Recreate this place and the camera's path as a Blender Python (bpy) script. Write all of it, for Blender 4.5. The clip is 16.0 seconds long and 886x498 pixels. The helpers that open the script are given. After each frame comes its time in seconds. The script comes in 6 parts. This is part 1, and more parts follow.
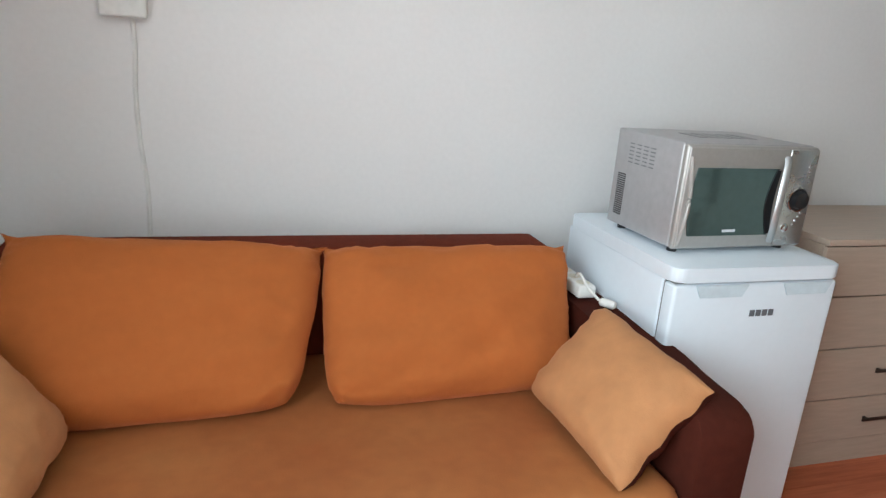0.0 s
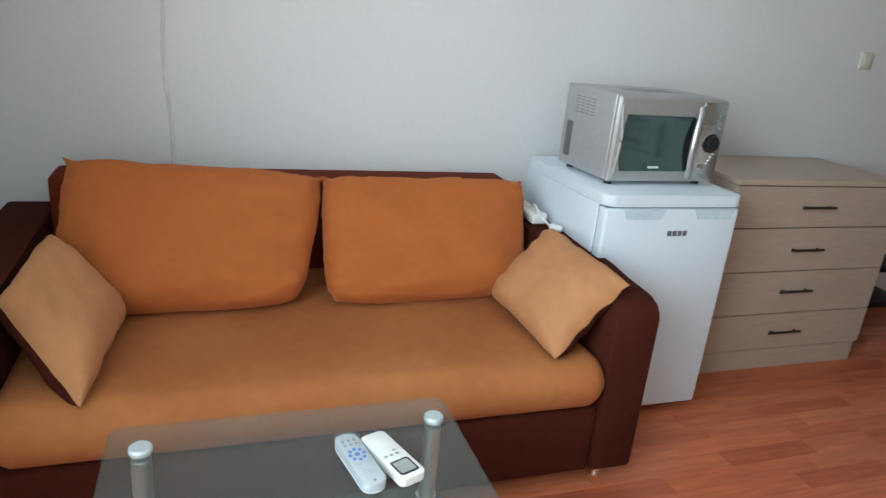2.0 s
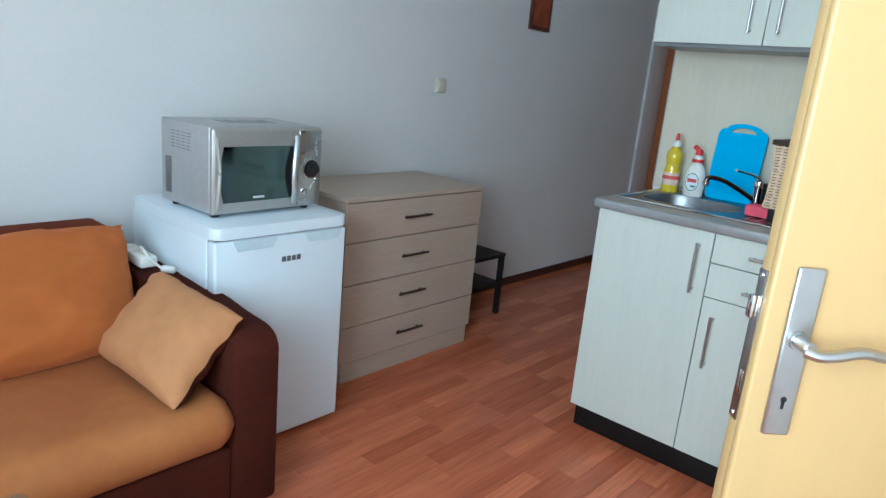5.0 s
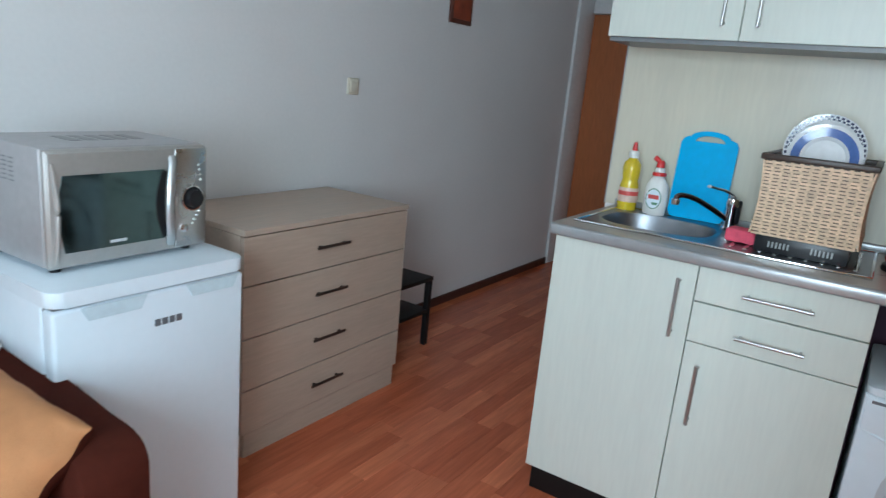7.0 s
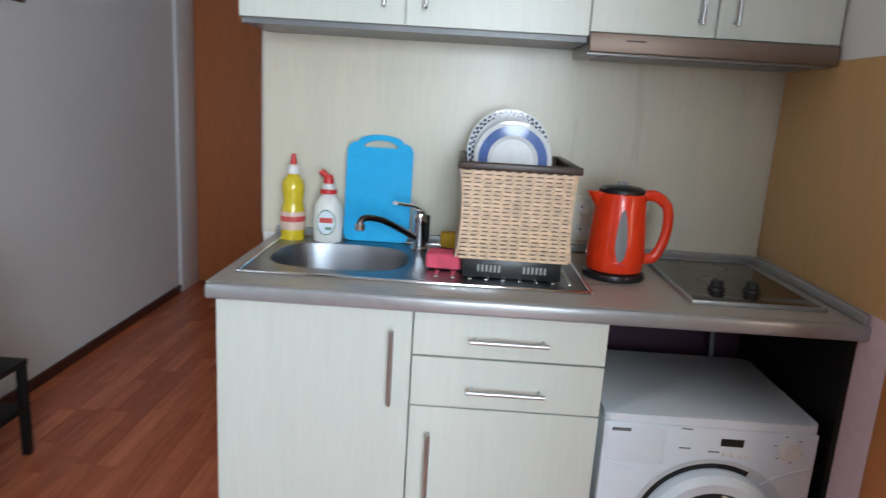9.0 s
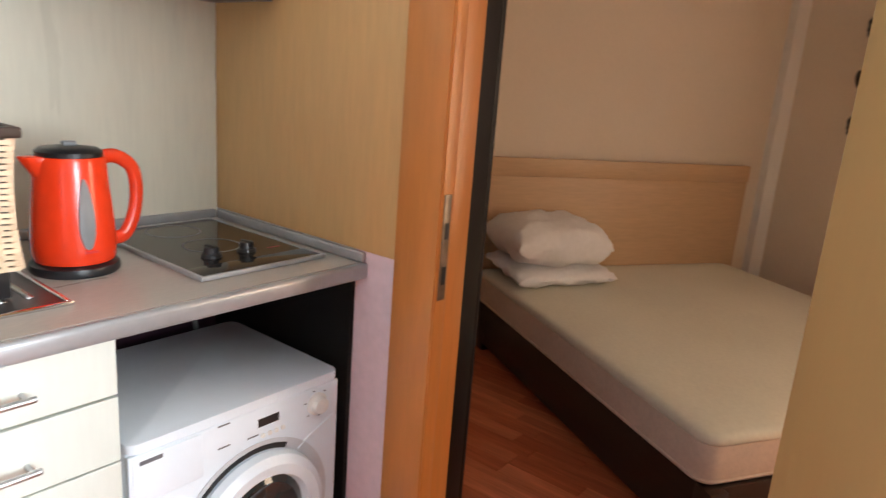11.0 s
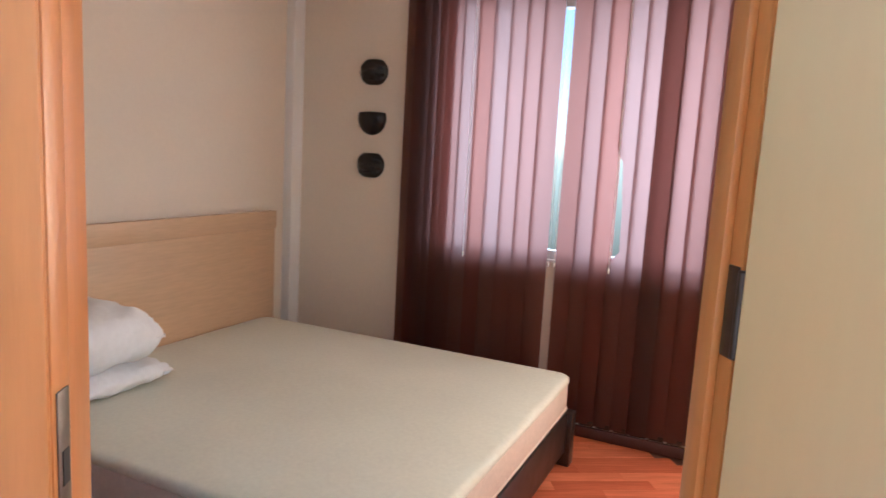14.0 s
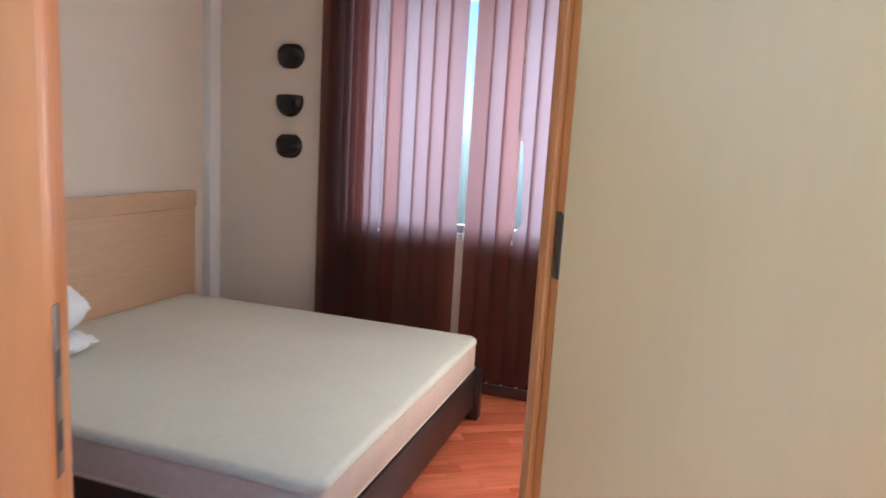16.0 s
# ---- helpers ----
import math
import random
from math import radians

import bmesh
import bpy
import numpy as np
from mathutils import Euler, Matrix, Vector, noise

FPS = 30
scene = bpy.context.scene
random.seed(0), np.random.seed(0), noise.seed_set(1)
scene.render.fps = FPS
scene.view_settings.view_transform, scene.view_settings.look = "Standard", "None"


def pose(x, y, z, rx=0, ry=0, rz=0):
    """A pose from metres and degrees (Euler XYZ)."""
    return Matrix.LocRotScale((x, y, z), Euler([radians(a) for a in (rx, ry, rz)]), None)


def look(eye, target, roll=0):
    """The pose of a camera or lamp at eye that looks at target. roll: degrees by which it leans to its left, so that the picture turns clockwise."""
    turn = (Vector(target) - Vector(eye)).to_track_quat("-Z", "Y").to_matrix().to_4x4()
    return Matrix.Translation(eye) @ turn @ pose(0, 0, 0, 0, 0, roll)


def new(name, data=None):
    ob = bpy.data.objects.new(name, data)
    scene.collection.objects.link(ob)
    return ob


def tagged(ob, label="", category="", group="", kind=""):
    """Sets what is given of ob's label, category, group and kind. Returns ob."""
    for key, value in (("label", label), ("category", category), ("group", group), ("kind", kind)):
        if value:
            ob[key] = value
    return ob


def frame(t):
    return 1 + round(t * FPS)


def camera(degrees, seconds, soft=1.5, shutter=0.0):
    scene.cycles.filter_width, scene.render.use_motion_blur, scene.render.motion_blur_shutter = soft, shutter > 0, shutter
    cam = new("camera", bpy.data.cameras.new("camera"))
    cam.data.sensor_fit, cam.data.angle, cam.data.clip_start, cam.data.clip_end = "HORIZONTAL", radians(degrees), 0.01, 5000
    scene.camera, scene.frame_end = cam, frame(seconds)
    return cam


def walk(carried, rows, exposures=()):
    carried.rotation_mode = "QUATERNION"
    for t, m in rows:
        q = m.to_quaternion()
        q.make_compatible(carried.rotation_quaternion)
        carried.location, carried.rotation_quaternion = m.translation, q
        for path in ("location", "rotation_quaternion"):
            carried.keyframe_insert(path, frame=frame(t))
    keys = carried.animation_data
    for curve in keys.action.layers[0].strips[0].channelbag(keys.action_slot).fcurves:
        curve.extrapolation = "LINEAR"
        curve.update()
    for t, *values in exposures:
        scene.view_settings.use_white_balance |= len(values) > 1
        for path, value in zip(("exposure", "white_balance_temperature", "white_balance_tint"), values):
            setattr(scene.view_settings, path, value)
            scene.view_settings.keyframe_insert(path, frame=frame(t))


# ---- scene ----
cam = camera(67.2, 16.0, soft=1.35, shutter=0.3)
PATH = [
    (0, (0.069, -0.186, 1.355), (0.651, 1.642, 0.786), 4.3),
    (0.5, (-0.032, -0.292, 1.354), (0.546, 1.531, 0.771), 5.7),
    (1, (-0.106, -0.404, 1.355), (0.486, 1.405, 0.743), 5.7),
    (1.5, (-0.095, -0.495, 1.354), (0.504, 1.304, 0.719), 5.7),
    (2, (-0.057, -0.605, 1.348), (0.589, 1.172, 0.697), 5.5),
    (2.5, (-0.03, -0.668, 1.347), (0.772, 1.049, 0.706), 5.7),
    (3, (0.004, -0.714, 1.369), (1.009, 0.901, 0.751), 5.5),
    (3.5, (0.01, -0.741, 1.382), (1.149, 0.796, 0.801), 5.8),
    (4, (0.023, -0.759, 1.393), (1.265, 0.697, 0.814), 5.9),
    (4.5, (0.053, -0.742, 1.404), (1.4, 0.632, 0.858), 5.6),
    (4.7, (0.064, -0.728, 1.401), (1.465, 0.599, 0.875), 5.5),
    (7, (0.441, -0.297, 1.405), (2.068, 0.759, 0.918), 5.4),
    (7.5, (0.569, -0.195, 1.42), (2.353, 0.564, 0.928), 5.2),
    (8, (0.691, -0.094, 1.429), (2.598, 0.308, 0.978), 3.0),
    (8.5, (0.809, -0.032, 1.417), (2.735, 0.196, 0.928), 4.0),
    (9, (0.978, 0.02, 1.424), (2.931, 0.055, 0.994), 3.5),
    (9.5, (1.095, 0.101, 1.418), (2.977, -0.425, 0.993), 3.7),
    (10, (1.176, 0.173, 1.415), (2.842, -0.829, 0.944), 3.6),
    (10.2, (1.21, 0.168, 1.413), (2.8, -0.948, 0.937), 3.8),
    (12.5, (1.703, -0.037, 1.408), (2.094, -1.954, 0.995), 2.9),
    (13, (1.787, -0.176, 1.416), (2.045, -2.129, 1.070), 2.0),
    (13.5, (1.859, -0.263, 1.413), (1.886, -2.236, 1.088), 3.1),
    (14, (1.932, -0.292, 1.424), (1.705, -2.259, 1.145), 3.2),
    (14.5, (1.955, -0.275, 1.425), (1.402, -2.178, 1.157), 4.0),
    (15, (1.942, -0.252, 1.400), (1.211, -2.091, 1.112), 4.6),
    (15.5, (1.910, -0.187, 1.408), (1.256, -2.062, 1.171), 3.6),
    (16, (1.932, -0.030, 1.413), (1.474, -1.952, 1.100), 3.4),
]
walk(cam, [(t, look(e, g, r)) for t, e, g, r in PATH],
     exposures=[(0, -0.24, 6850, 13), (2.0, -0.36, 6500, 9), (2.6, -0.25, 6350, 8), (3.5, -0.15, 5850, 3), (4.5, -0.25, 5800, 3), (7.0, -0.32, 6000, 7), (8.5, -0.2, 6300, 13), (9.0, -0.15, 6400, 14), (9.6, -0.08, 6650, 15), (10.2, 0.2, 7100, 17), (12.3, 1.8, 5900, 14), (13.0, 1.77, 5300, 10), (13.5, 1.76, 5150, 9), (14.5, 1.72, 4900, 7), (15.5, 1.7, 4650, 5), (16, 1.7, 4550, 4)])

# ---- light ----
PHI = -31.44          # turn of the bedroom against the living room, degrees
ID = Matrix.Identity(4)
BED = Matrix.Translation((2.3, -1.0, 0)) @ Matrix.Rotation(radians(PHI), 4, "Z") @ Matrix.Translation((-2.3, 1.0, 0))

world = bpy.data.worlds.new("world")
scene.world = world
world.use_nodes = True
wn = world.node_tree.nodes
sky = wn.new("ShaderNodeTexSky")
sky.sky_type, sky.sun_disc = "NISHITA", False
sky.sun_elevation, sky.sun_rotation = radians(39), radians(42)
world.node_tree.links.new(sky.outputs[0], wn["Background"].inputs[0])
wn["Background"].inputs[1].default_value = 0.1

sun = new("sun", bpy.data.lights.new("sun", "SUN"))
sun.data.energy, sun.data.angle, sun.data.color = 3.0, radians(0.5), (1.0, 0.95, 0.88)
sun.matrix_basis = look((9, 10, 11), (0, 0, 0))


def area_lamp(name, m, w, h, power, colour):
    l = new(name, bpy.data.lights.new(name, "AREA"))
    l.data.shape, l.data.size, l.data.size_y, l.data.energy, l.data.color = "RECTANGLE", w, h, power, colour
    l.matrix_basis = m
    return l


area_lamp("sky_light_living", look((-0.91, -0.53, 1.58), (3, -0.53, 1.48)), 1.24, 1.42, 90, (0.76, 0.91, 1.0)).data.spread = radians(156)
area_lamp("sky_light_bedroom", BED @ look((2.45, -4.33, 1.55), (2.45, 0, 1.5)), 1.5, 1.25, 9.6, (0.90, 0.97, 1.0))
# Warm fill lamp, added in an unseen, invented opening beside the blinds.
area_lamp("bedroom_fill_light", BED @ look((1.1, -4.06, 1.5), (1.7, 0, 1.35)), 0.75, 1.35, 17.0, (1.0, 0.77, 0.51))


# ---- helpers of this scene ----
LOC = {}


def thing(name, loc, label="", category="", group="", F=ID, kind=""):
    ob = new(name)
    ob.empty_display_size = 0.1
    ob.matrix_basis = F @ Matrix.Translation(loc)
    LOC[ob.name] = Vector(loc)
    return tagged(ob, label, category, group, kind)


def finish(me, smooth):
    if smooth:
        me.polygons.foreach_set("use_smooth", [True] * len(me.polygons))
        me.set_sharp_from_angle(angle=radians(smooth))
    me.update()


def part(name, bm, material, parent, label="", smooth=35):
    """One mesh under a thing or a part; the bmesh is drawn in the coordinates of the room."""
    loc = LOC[parent.name]
    bmesh.ops.translate(bm, verts=bm.verts, vec=-loc)
    bmesh.ops.recalc_face_normals(bm, faces=bm.faces)
    me = bpy.data.meshes.new(name)
    bm.to_mesh(me)
    bm.free()
    me.materials.append(material)
    finish(me, smooth)
    ob = new(name, me)
    ob.parent = parent
    LOC[ob.name] = loc
    if label:
        tagged(ob, label)
    return ob


def solid(name, bm, material, label="", category="", kind="", group="", F=ID, loc=(0, 0, 0), smooth=35):
    """A top-level mesh."""
    bmesh.ops.translate(bm, verts=bm.verts, vec=-Vector(loc))
    bmesh.ops.recalc_face_normals(bm, faces=bm.faces)
    me = bpy.data.meshes.new(name)
    bm.to_mesh(me)
    bm.free()
    me.materials.append(material)
    finish(me, smooth)
    ob = new(name, me)
    ob.matrix_basis = F @ Matrix.Translation(loc)
    LOC[ob.name] = Vector(loc)
    return tagged(ob, label, category, group, kind)


def merge(bm, t, m=None):
    if m is not None:
        bmesh.ops.transform(t, matrix=m, verts=t.verts)
    me = bpy.data.meshes.new("tmp")
    t.to_mesh(me)
    t.free()
    bm.from_mesh(me)
    bpy.data.meshes.remove(me)
    return bm


def blk(x0, x1, y0, y1, z0, z1, bev=0.0, seg=2, bm=None, m=None):
    t = bmesh.new()
    bmesh.ops.create_cube(t, size=1)
    bmesh.ops.transform(t, verts=t.verts, matrix=Matrix.Translation(((x0 + x1) / 2, (y0 + y1) / 2, (z0 + z1) / 2)) @ Matrix.Diagonal((abs(x1 - x0), abs(y1 - y0), abs(z1 - z0), 1)))
    if bev:
        bmesh.ops.bevel(t, geom=list(t.edges), offset=bev, segments=seg, profile=0.5, affect="EDGES", clamp_overlap=True)
    if m is not None:
        bmesh.ops.transform(t, matrix=m, verts=t.verts)
    if bm is None:
        return t
    return merge(bm, t)


def lathe(profile, seg=28, bm=None, m=None):
    """Turn a profile of (radius, height) about z."""
    t = bmesh.new()
    rings = []
    for r, z in profile:
        if r < 1e-5:
            rings.append([t.verts.new((0, 0, z))])
        else:
            rings.append([t.verts.new((r * math.cos(2 * math.pi * i / seg), r * math.sin(2 * math.pi * i / seg), z)) for i in range(seg)])
    for a, b in zip(rings, rings[1:]):
        for i in range(seg):
            j = (i + 1) % seg
            if len(a) == 1 and len(b) > 1:
                t.faces.new((a[0], b[j], b[i]))
            elif len(b) == 1 and len(a) > 1:
                t.faces.new((a[i], a[j], b[0]))
            elif len(a) > 1:
                t.faces.new((a[i], a[j], b[j], b[i]))
    if m is not None:
        bmesh.ops.transform(t, matrix=m, verts=t.verts)
    if bm is None:
        return t
    return merge(bm, t)


def rod(a, b, r, seg=14, bev=0.0, bm=None, r2=None):
    """A round bar from a to b with rounded ends."""
    a, b = Vector(a), Vector(b)
    L = (b - a).length
    r2 = r if r2 is None else r2
    e = bev
    prof = [(0, 0), (r - e, 0), (r, e), (r2, L - e), (r2 - e, L), (0, L)] if e else [(0, 0), (r, 0), (r2, L), (0, L)]
    m = Matrix.Translation(a) @ (b - a).to_track_quat("Z", "Y").to_matrix().to_4x4()
    return lathe(prof, seg, bm, m)


def tube(pts, r, seg=8, bm=None, flat=1.0, up=(0, 0, 1)):
    """A tube along a smooth line through points."""
    P = [Vector(p) for p in pts]
    fine = []
    for i in range(len(P) - 1):
        p0, p1, p2, p3 = P[max(i - 1, 0)], P[i], P[i + 1], P[min(i + 2, len(P) - 1)]
        for k in range(6):
            s = k / 6
            fine.append(0.5 * ((2 * p1) + (p2 - p0) * s + (2 * p0 - 5 * p1 + 4 * p2 - p3) * s * s + (3 * p1 - p0 - 3 * p2 + p3) * s ** 3))
    fine.append(P[-1])
    t = bmesh.new()
    rings = []
    for i, p in enumerate(fine):
        d = (fine[min(i + 1, len(fine) - 1)] - fine[max(i - 1, 0)]).normalized()
        u = d.cross(Vector(up))
        if u.length < 1e-3:
            u = d.cross(Vector((1, 0, 0)))
        u.normalize()
        v = u.cross(d)
        rings.append([t.verts.new(p + u * r * math.cos(2 * math.pi * k / seg) + v * r * flat * math.sin(2 * math.pi * k / seg)) for k in range(seg)])
    for a, b in zip(rings, rings[1:]):
        for k in range(seg):
            t.faces.new((a[k], a[(k + 1) % seg], b[(k + 1) % seg], b[k]))
    t.faces.new(rings[0])
    t.faces.new(rings[-1])
    if bm is None:
        return t
    return merge(bm, t)


def prism(outline, z0, z1, bm=None, m=None, bev=0.0):
    """An outline in x, y drawn out from z0 to z1."""
    t = bmesh.new()
    lo = [t.verts.new((x, y, z0)) for x, y in outline]
    hi = [t.verts.new((x, y, z1)) for x, y in outline]
    t.faces.new(lo)
    t.faces.new(hi)
    n = len(lo)
    for i in range(n):
        t.faces.new((lo[i], lo[(i + 1) % n], hi[(i + 1) % n], hi[i]))
    if bev:
        bmesh.ops.bevel(t, geom=[e for e in t.edges], offset=bev, segments=2, profile=0.5, affect="EDGES", clamp_overlap=True)
    if m is not None:
        bmesh.ops.transform(t, matrix=m, verts=t.verts)
    if bm is None:
        return t
    return merge(bm, t)


def round_rect(w, h, r, n=6, cx=0.0, cy=0.0):
    pts = []
    for sx, sy, a0 in ((1, 1, 0), (-1, 1, 90), (-1, -1, 180), (1, -1, 270)):
        for k in range(n + 1):
            a = radians(a0 + 90 * k / n)
            pts.append((cx + sx * (w / 2 - r) + r * math.cos(a), cy + sy * (h / 2 - r) + r * math.sin(a)))
    return pts


def pillow(bl, br, tr, tl, thick, side=0, n=26, pinch=0.05, seed=0, ease=0.45, wr=0.012, soft=0.0, lumps=0.0):
    """A stuffed cushion between four corners. side: 0 both halves, 1 front half, -1 back half."""
    bl, br, tr, tl = (Vector(v) for v in (bl, br, tr, tl))
    nrm = (br - bl).cross(tl - bl).normalized()
    t = bmesh.new()

    def sheet(sgn):
        grid = []
        for j in range(n + 1):
            row = []
            for i in range(n + 1):
                u, v = 2 * i / n - 1, 2 * j / n - 1
                uu, vv = math.sin(u * math.pi / 2), math.sin(v * math.pi / 2)
                pu = uu * (1 - pinch * (1 - vv * vv)) + 0
                pv = vv * (1 - pinch * (1 - uu * uu))
                if vv < 0:
                    k = 1 - max(soft, 0.04) * (uu * vv) ** 4
                    pu, pv = pu * k, pv * k
                else:
                    k = 1 - 0.05 * (uu * vv) ** 4 + (0.055 * (uu * vv) ** 24 if soft else 0)
                    pu, pv = pu * k, pv * k
                ear = lumps * noise.noise(Vector((uu * 3.3 + seed, vv * 3.3, seed * 1.7)))
                pu, pv = pu + ear * 0.6, pv + ear
                a, b = (pu + 1) / 2, (pv + 1) / 2
                p = bl.lerp(br, a).lerp(tl.lerp(tr, a), b)
                prof = max(0.0, (1 - uu ** 4) * (1 - vv ** 4)) ** ease
                q = Vector((uu * 2.1 + seed * 7.3, vv * 2.1, seed * 3.1 + sgn))
                bump = wr * noise.noise(q * 1.3) + 0.5 * wr * noise.noise(q * 3.1)
                edge = 1 - prof
                bump += 1.1 * wr * edge * noise.noise(q * 7.0)
                p = p + nrm * sgn * (thick / 2 * prof + (bump if prof > 0.02 else 0))
                row.append(t.verts.new(p))
            grid.append(row)
        for j in range(n):
            for i in range(n):
                f = (grid[j][i], grid[j][i + 1], grid[j + 1][i + 1], grid[j + 1][i])
                t.faces.new(f if sgn > 0 else f[::-1])

    if side >= 0:
        sheet(1)
    if side <= 0:
        sheet(-1)
    bmesh.ops.remove_doubles(t, verts=t.verts, dist=1e-5)
    return t


# ---- materials ----
def mat(name, base, rough=0.5, metal=0.0, var=0.1, scale=3.0, stretch=(1, 1, 1), fine=0.05, fscale=40.0, bump=0.0, bscale=120.0, rvar=0.08,
        coat=0.0, sheen=0.0, pieces="", spread=0.0, tint=None, spec=0.5, stain=0.0):
    """A surface with broad and fine variation of colour, gloss and relief."""
    m = bpy.data.materials.new(name)
    m.use_nodes = True
    nt = m.node_tree
    N, L = nt.nodes, nt.links.new
    bs = N["Principled BSDF"]
    co = N.new("ShaderNodeTexCoord")
    mp = N.new("ShaderNodeMapping")
    mp.inputs["Scale"].default_value = stretch
    L(co.outputs["Object"], mp.inputs[0])
    vec = mp.outputs[0]
    rnd = None
    if pieces:
        src = N.new("ShaderNodeObjectInfo") if pieces == "object" else N.new("ShaderNodeNewGeometry")
        rnd = src.outputs["Random" if pieces == "object" else "Random Per Island"]
        mul = N.new("ShaderNodeMath")
        mul.operation = "MULTIPLY"
        mul.inputs[1].default_value = 37.0
        L(rnd, mul.inputs[0])
        add = N.new("ShaderNodeVectorMath")
        add.operation = "ADD"
        L(vec, add.inputs[0])
        L(mul.outputs[0], add.inputs[1])
        vec = add.outputs[0]
    n1 = N.new("ShaderNodeTexNoise")
    n1.inputs["Scale"].default_value, n1.inputs["Detail"].default_value = scale, 5.0
    n2 = N.new("ShaderNodeTexNoise")
    n2.inputs["Scale"].default_value, n2.inputs["Detail"].default_value = fscale, 6.0
    L(vec, n1.inputs["Vector"])
    L(vec, n2.inputs["Vector"])

    def ramp(src, k):
        r = N.new("ShaderNodeMapRange")
        r.inputs["From Min"].default_value, r.inputs["From Max"].default_value = 0.3, 0.7
        r.inputs["To Min"].default_value, r.inputs["To Max"].default_value = 1 - k, 1 + k
        L(src, r.inputs["Value"])
        return r.outputs[0]

    prod = N.new("ShaderNodeMath")
    prod.operation = "MULTIPLY"
    L(ramp(n1.outputs["Fac"], var), prod.inputs[0])
    L(ramp(n2.outputs["Fac"], fine), prod.inputs[1])
    val = prod.outputs[0]
    if rnd is not None and spread:
        r = N.new("ShaderNodeMapRange")
        r.inputs["To Min"].default_value, r.inputs["To Max"].default_value = 1 + spread, 1 - spread
        L(rnd, r.inputs["Value"])
        p2 = N.new("ShaderNodeMath")
        p2.operation = "MULTIPLY"
        L(val, p2.inputs[0])
        L(r.outputs[0], p2.inputs[1])
        val = p2.outputs[0]
    col = N.new("ShaderNodeVectorMath")
    col.operation = "SCALE"
    if tint:
        mx = N.new("ShaderNodeMix")
        mx.data_type = "RGBA"
        mx.inputs[6].default_value, mx.inputs[7].default_value = (*base, 1), (*tint, 1)
        L(rnd if rnd is not None else n1.outputs["Fac"], mx.inputs[0])
        L(mx.outputs[2], col.inputs[0])
    else:
        col.inputs[0].default_value = base
    L(val, col.inputs["Scale"])
    L(col.outputs[0], bs.inputs["Base Color"])
    rr = N.new("ShaderNodeMapRange")
    rr.inputs["To Min"].default_value, rr.inputs["To Max"].default_value = max(rough - rvar, 0.02), min(rough + rvar, 1)
    L(n1.outputs["Fac"], rr.inputs["Value"])
    L(rr.outputs[0], bs.inputs["Roughness"])
    bs.inputs["Metallic"].default_value = metal
    bs.inputs["Specular IOR Level"].default_value = spec
    if coat:
        bs.inputs["Coat Weight"].default_value, bs.inputs["Coat Roughness"].default_value = coat, 0.12
    if sheen:
        bs.inputs["Sheen Weight"].default_value, bs.inputs["Sheen Roughness"].default_value = sheen, 0.45
        bs.inputs["Sheen Tint"].default_value = (*[min(1, c * 1.6 + 0.1) for c in base], 1)
    if bump:
        nb = N.new("ShaderNodeTexNoise")
        nb.inputs["Scale"].default_value, nb.inputs["Detail"].default_value = bscale, 4.0
        L(vec, nb.inputs["Vector"])
        b = N.new("ShaderNodeBump")
        b.inputs["Strength"].default_value, b.inputs["Distance"].default_value = bump, 0.004
        L(nb.outputs["Fac"], b.inputs["Height"])
        L(b.outputs[0], bs.inputs["Normal"])
    return m


def wood(name, base, tint, along="z", rough=0.42, var=0.1, scale=2.2, fine=0.1, **kw):
    k = {"x": (0.12, 1, 1), "y": (1, 0.12, 1), "z": (1, 1, 0.12)}[along]
    st = tuple(9.0 * v for v in k)
    return mat(name, base, rough=rough, var=var, scale=scale, stretch=st, fine=fine, fscale=9.0, bump=kw.pop("bump", 0.08), bscale=14.0, tint=tint, **kw)


def glass(name, colour=(0.9, 0.97, 0.95), rough=0.02, alpha=0.12):
    """Thin clear glass: mostly see-through with a mirror gloss."""
    m = bpy.data.materials.new(name)
    m.use_nodes = True
    nt = m.node_tree
    N, L = nt.nodes, nt.links.new
    for n in list(N):
        if n.type == "BSDF_PRINCIPLED":
            N.remove(n)
    out = N["Material Output"]
    tr = N.new("ShaderNodeBsdfTransparent")
    tr.inputs[0].default_value = (*colour, 1)
    gl = N.new("ShaderNodeBsdfGlossy")
    gl.inputs["Roughness"].default_value = rough
    lw = N.new("ShaderNodeLayerWeight")
    pw = N.new("ShaderNodeMath")
    pw.operation, pw.inputs[1].default_value = "POWER", 4.0
    L(lw.outputs["Facing"], pw.inputs[0])
    fr = N.new("ShaderNodeMapRange")
    fr.inputs["To Min"].default_value, fr.inputs["To Max"].default_value = 0.04, 0.75
    L(pw.outputs[0], fr.inputs["Value"])
    mx = N.new("ShaderNodeMixShader")
    L(fr.outputs[0], mx.inputs[0])
    L(tr.outputs[0], mx.inputs[1])
    L(gl.outputs[0], mx.inputs[2])
    if alpha:
        df = N.new("ShaderNodeBsdfDiffuse")
        df.inputs[0].default_value = (0.45, 0.5, 0.48, 1)
        m2 = N.new("ShaderNodeMixShader")
        m2.inputs[0].default_value = alpha
        L(mx.outputs[0], m2.inputs[1])
        L(df.outputs[0], m2.inputs[2])
        L(m2.outputs[0], out.inputs[0])
    else:
        L(mx.outputs[0], out.inputs[0])
    return m


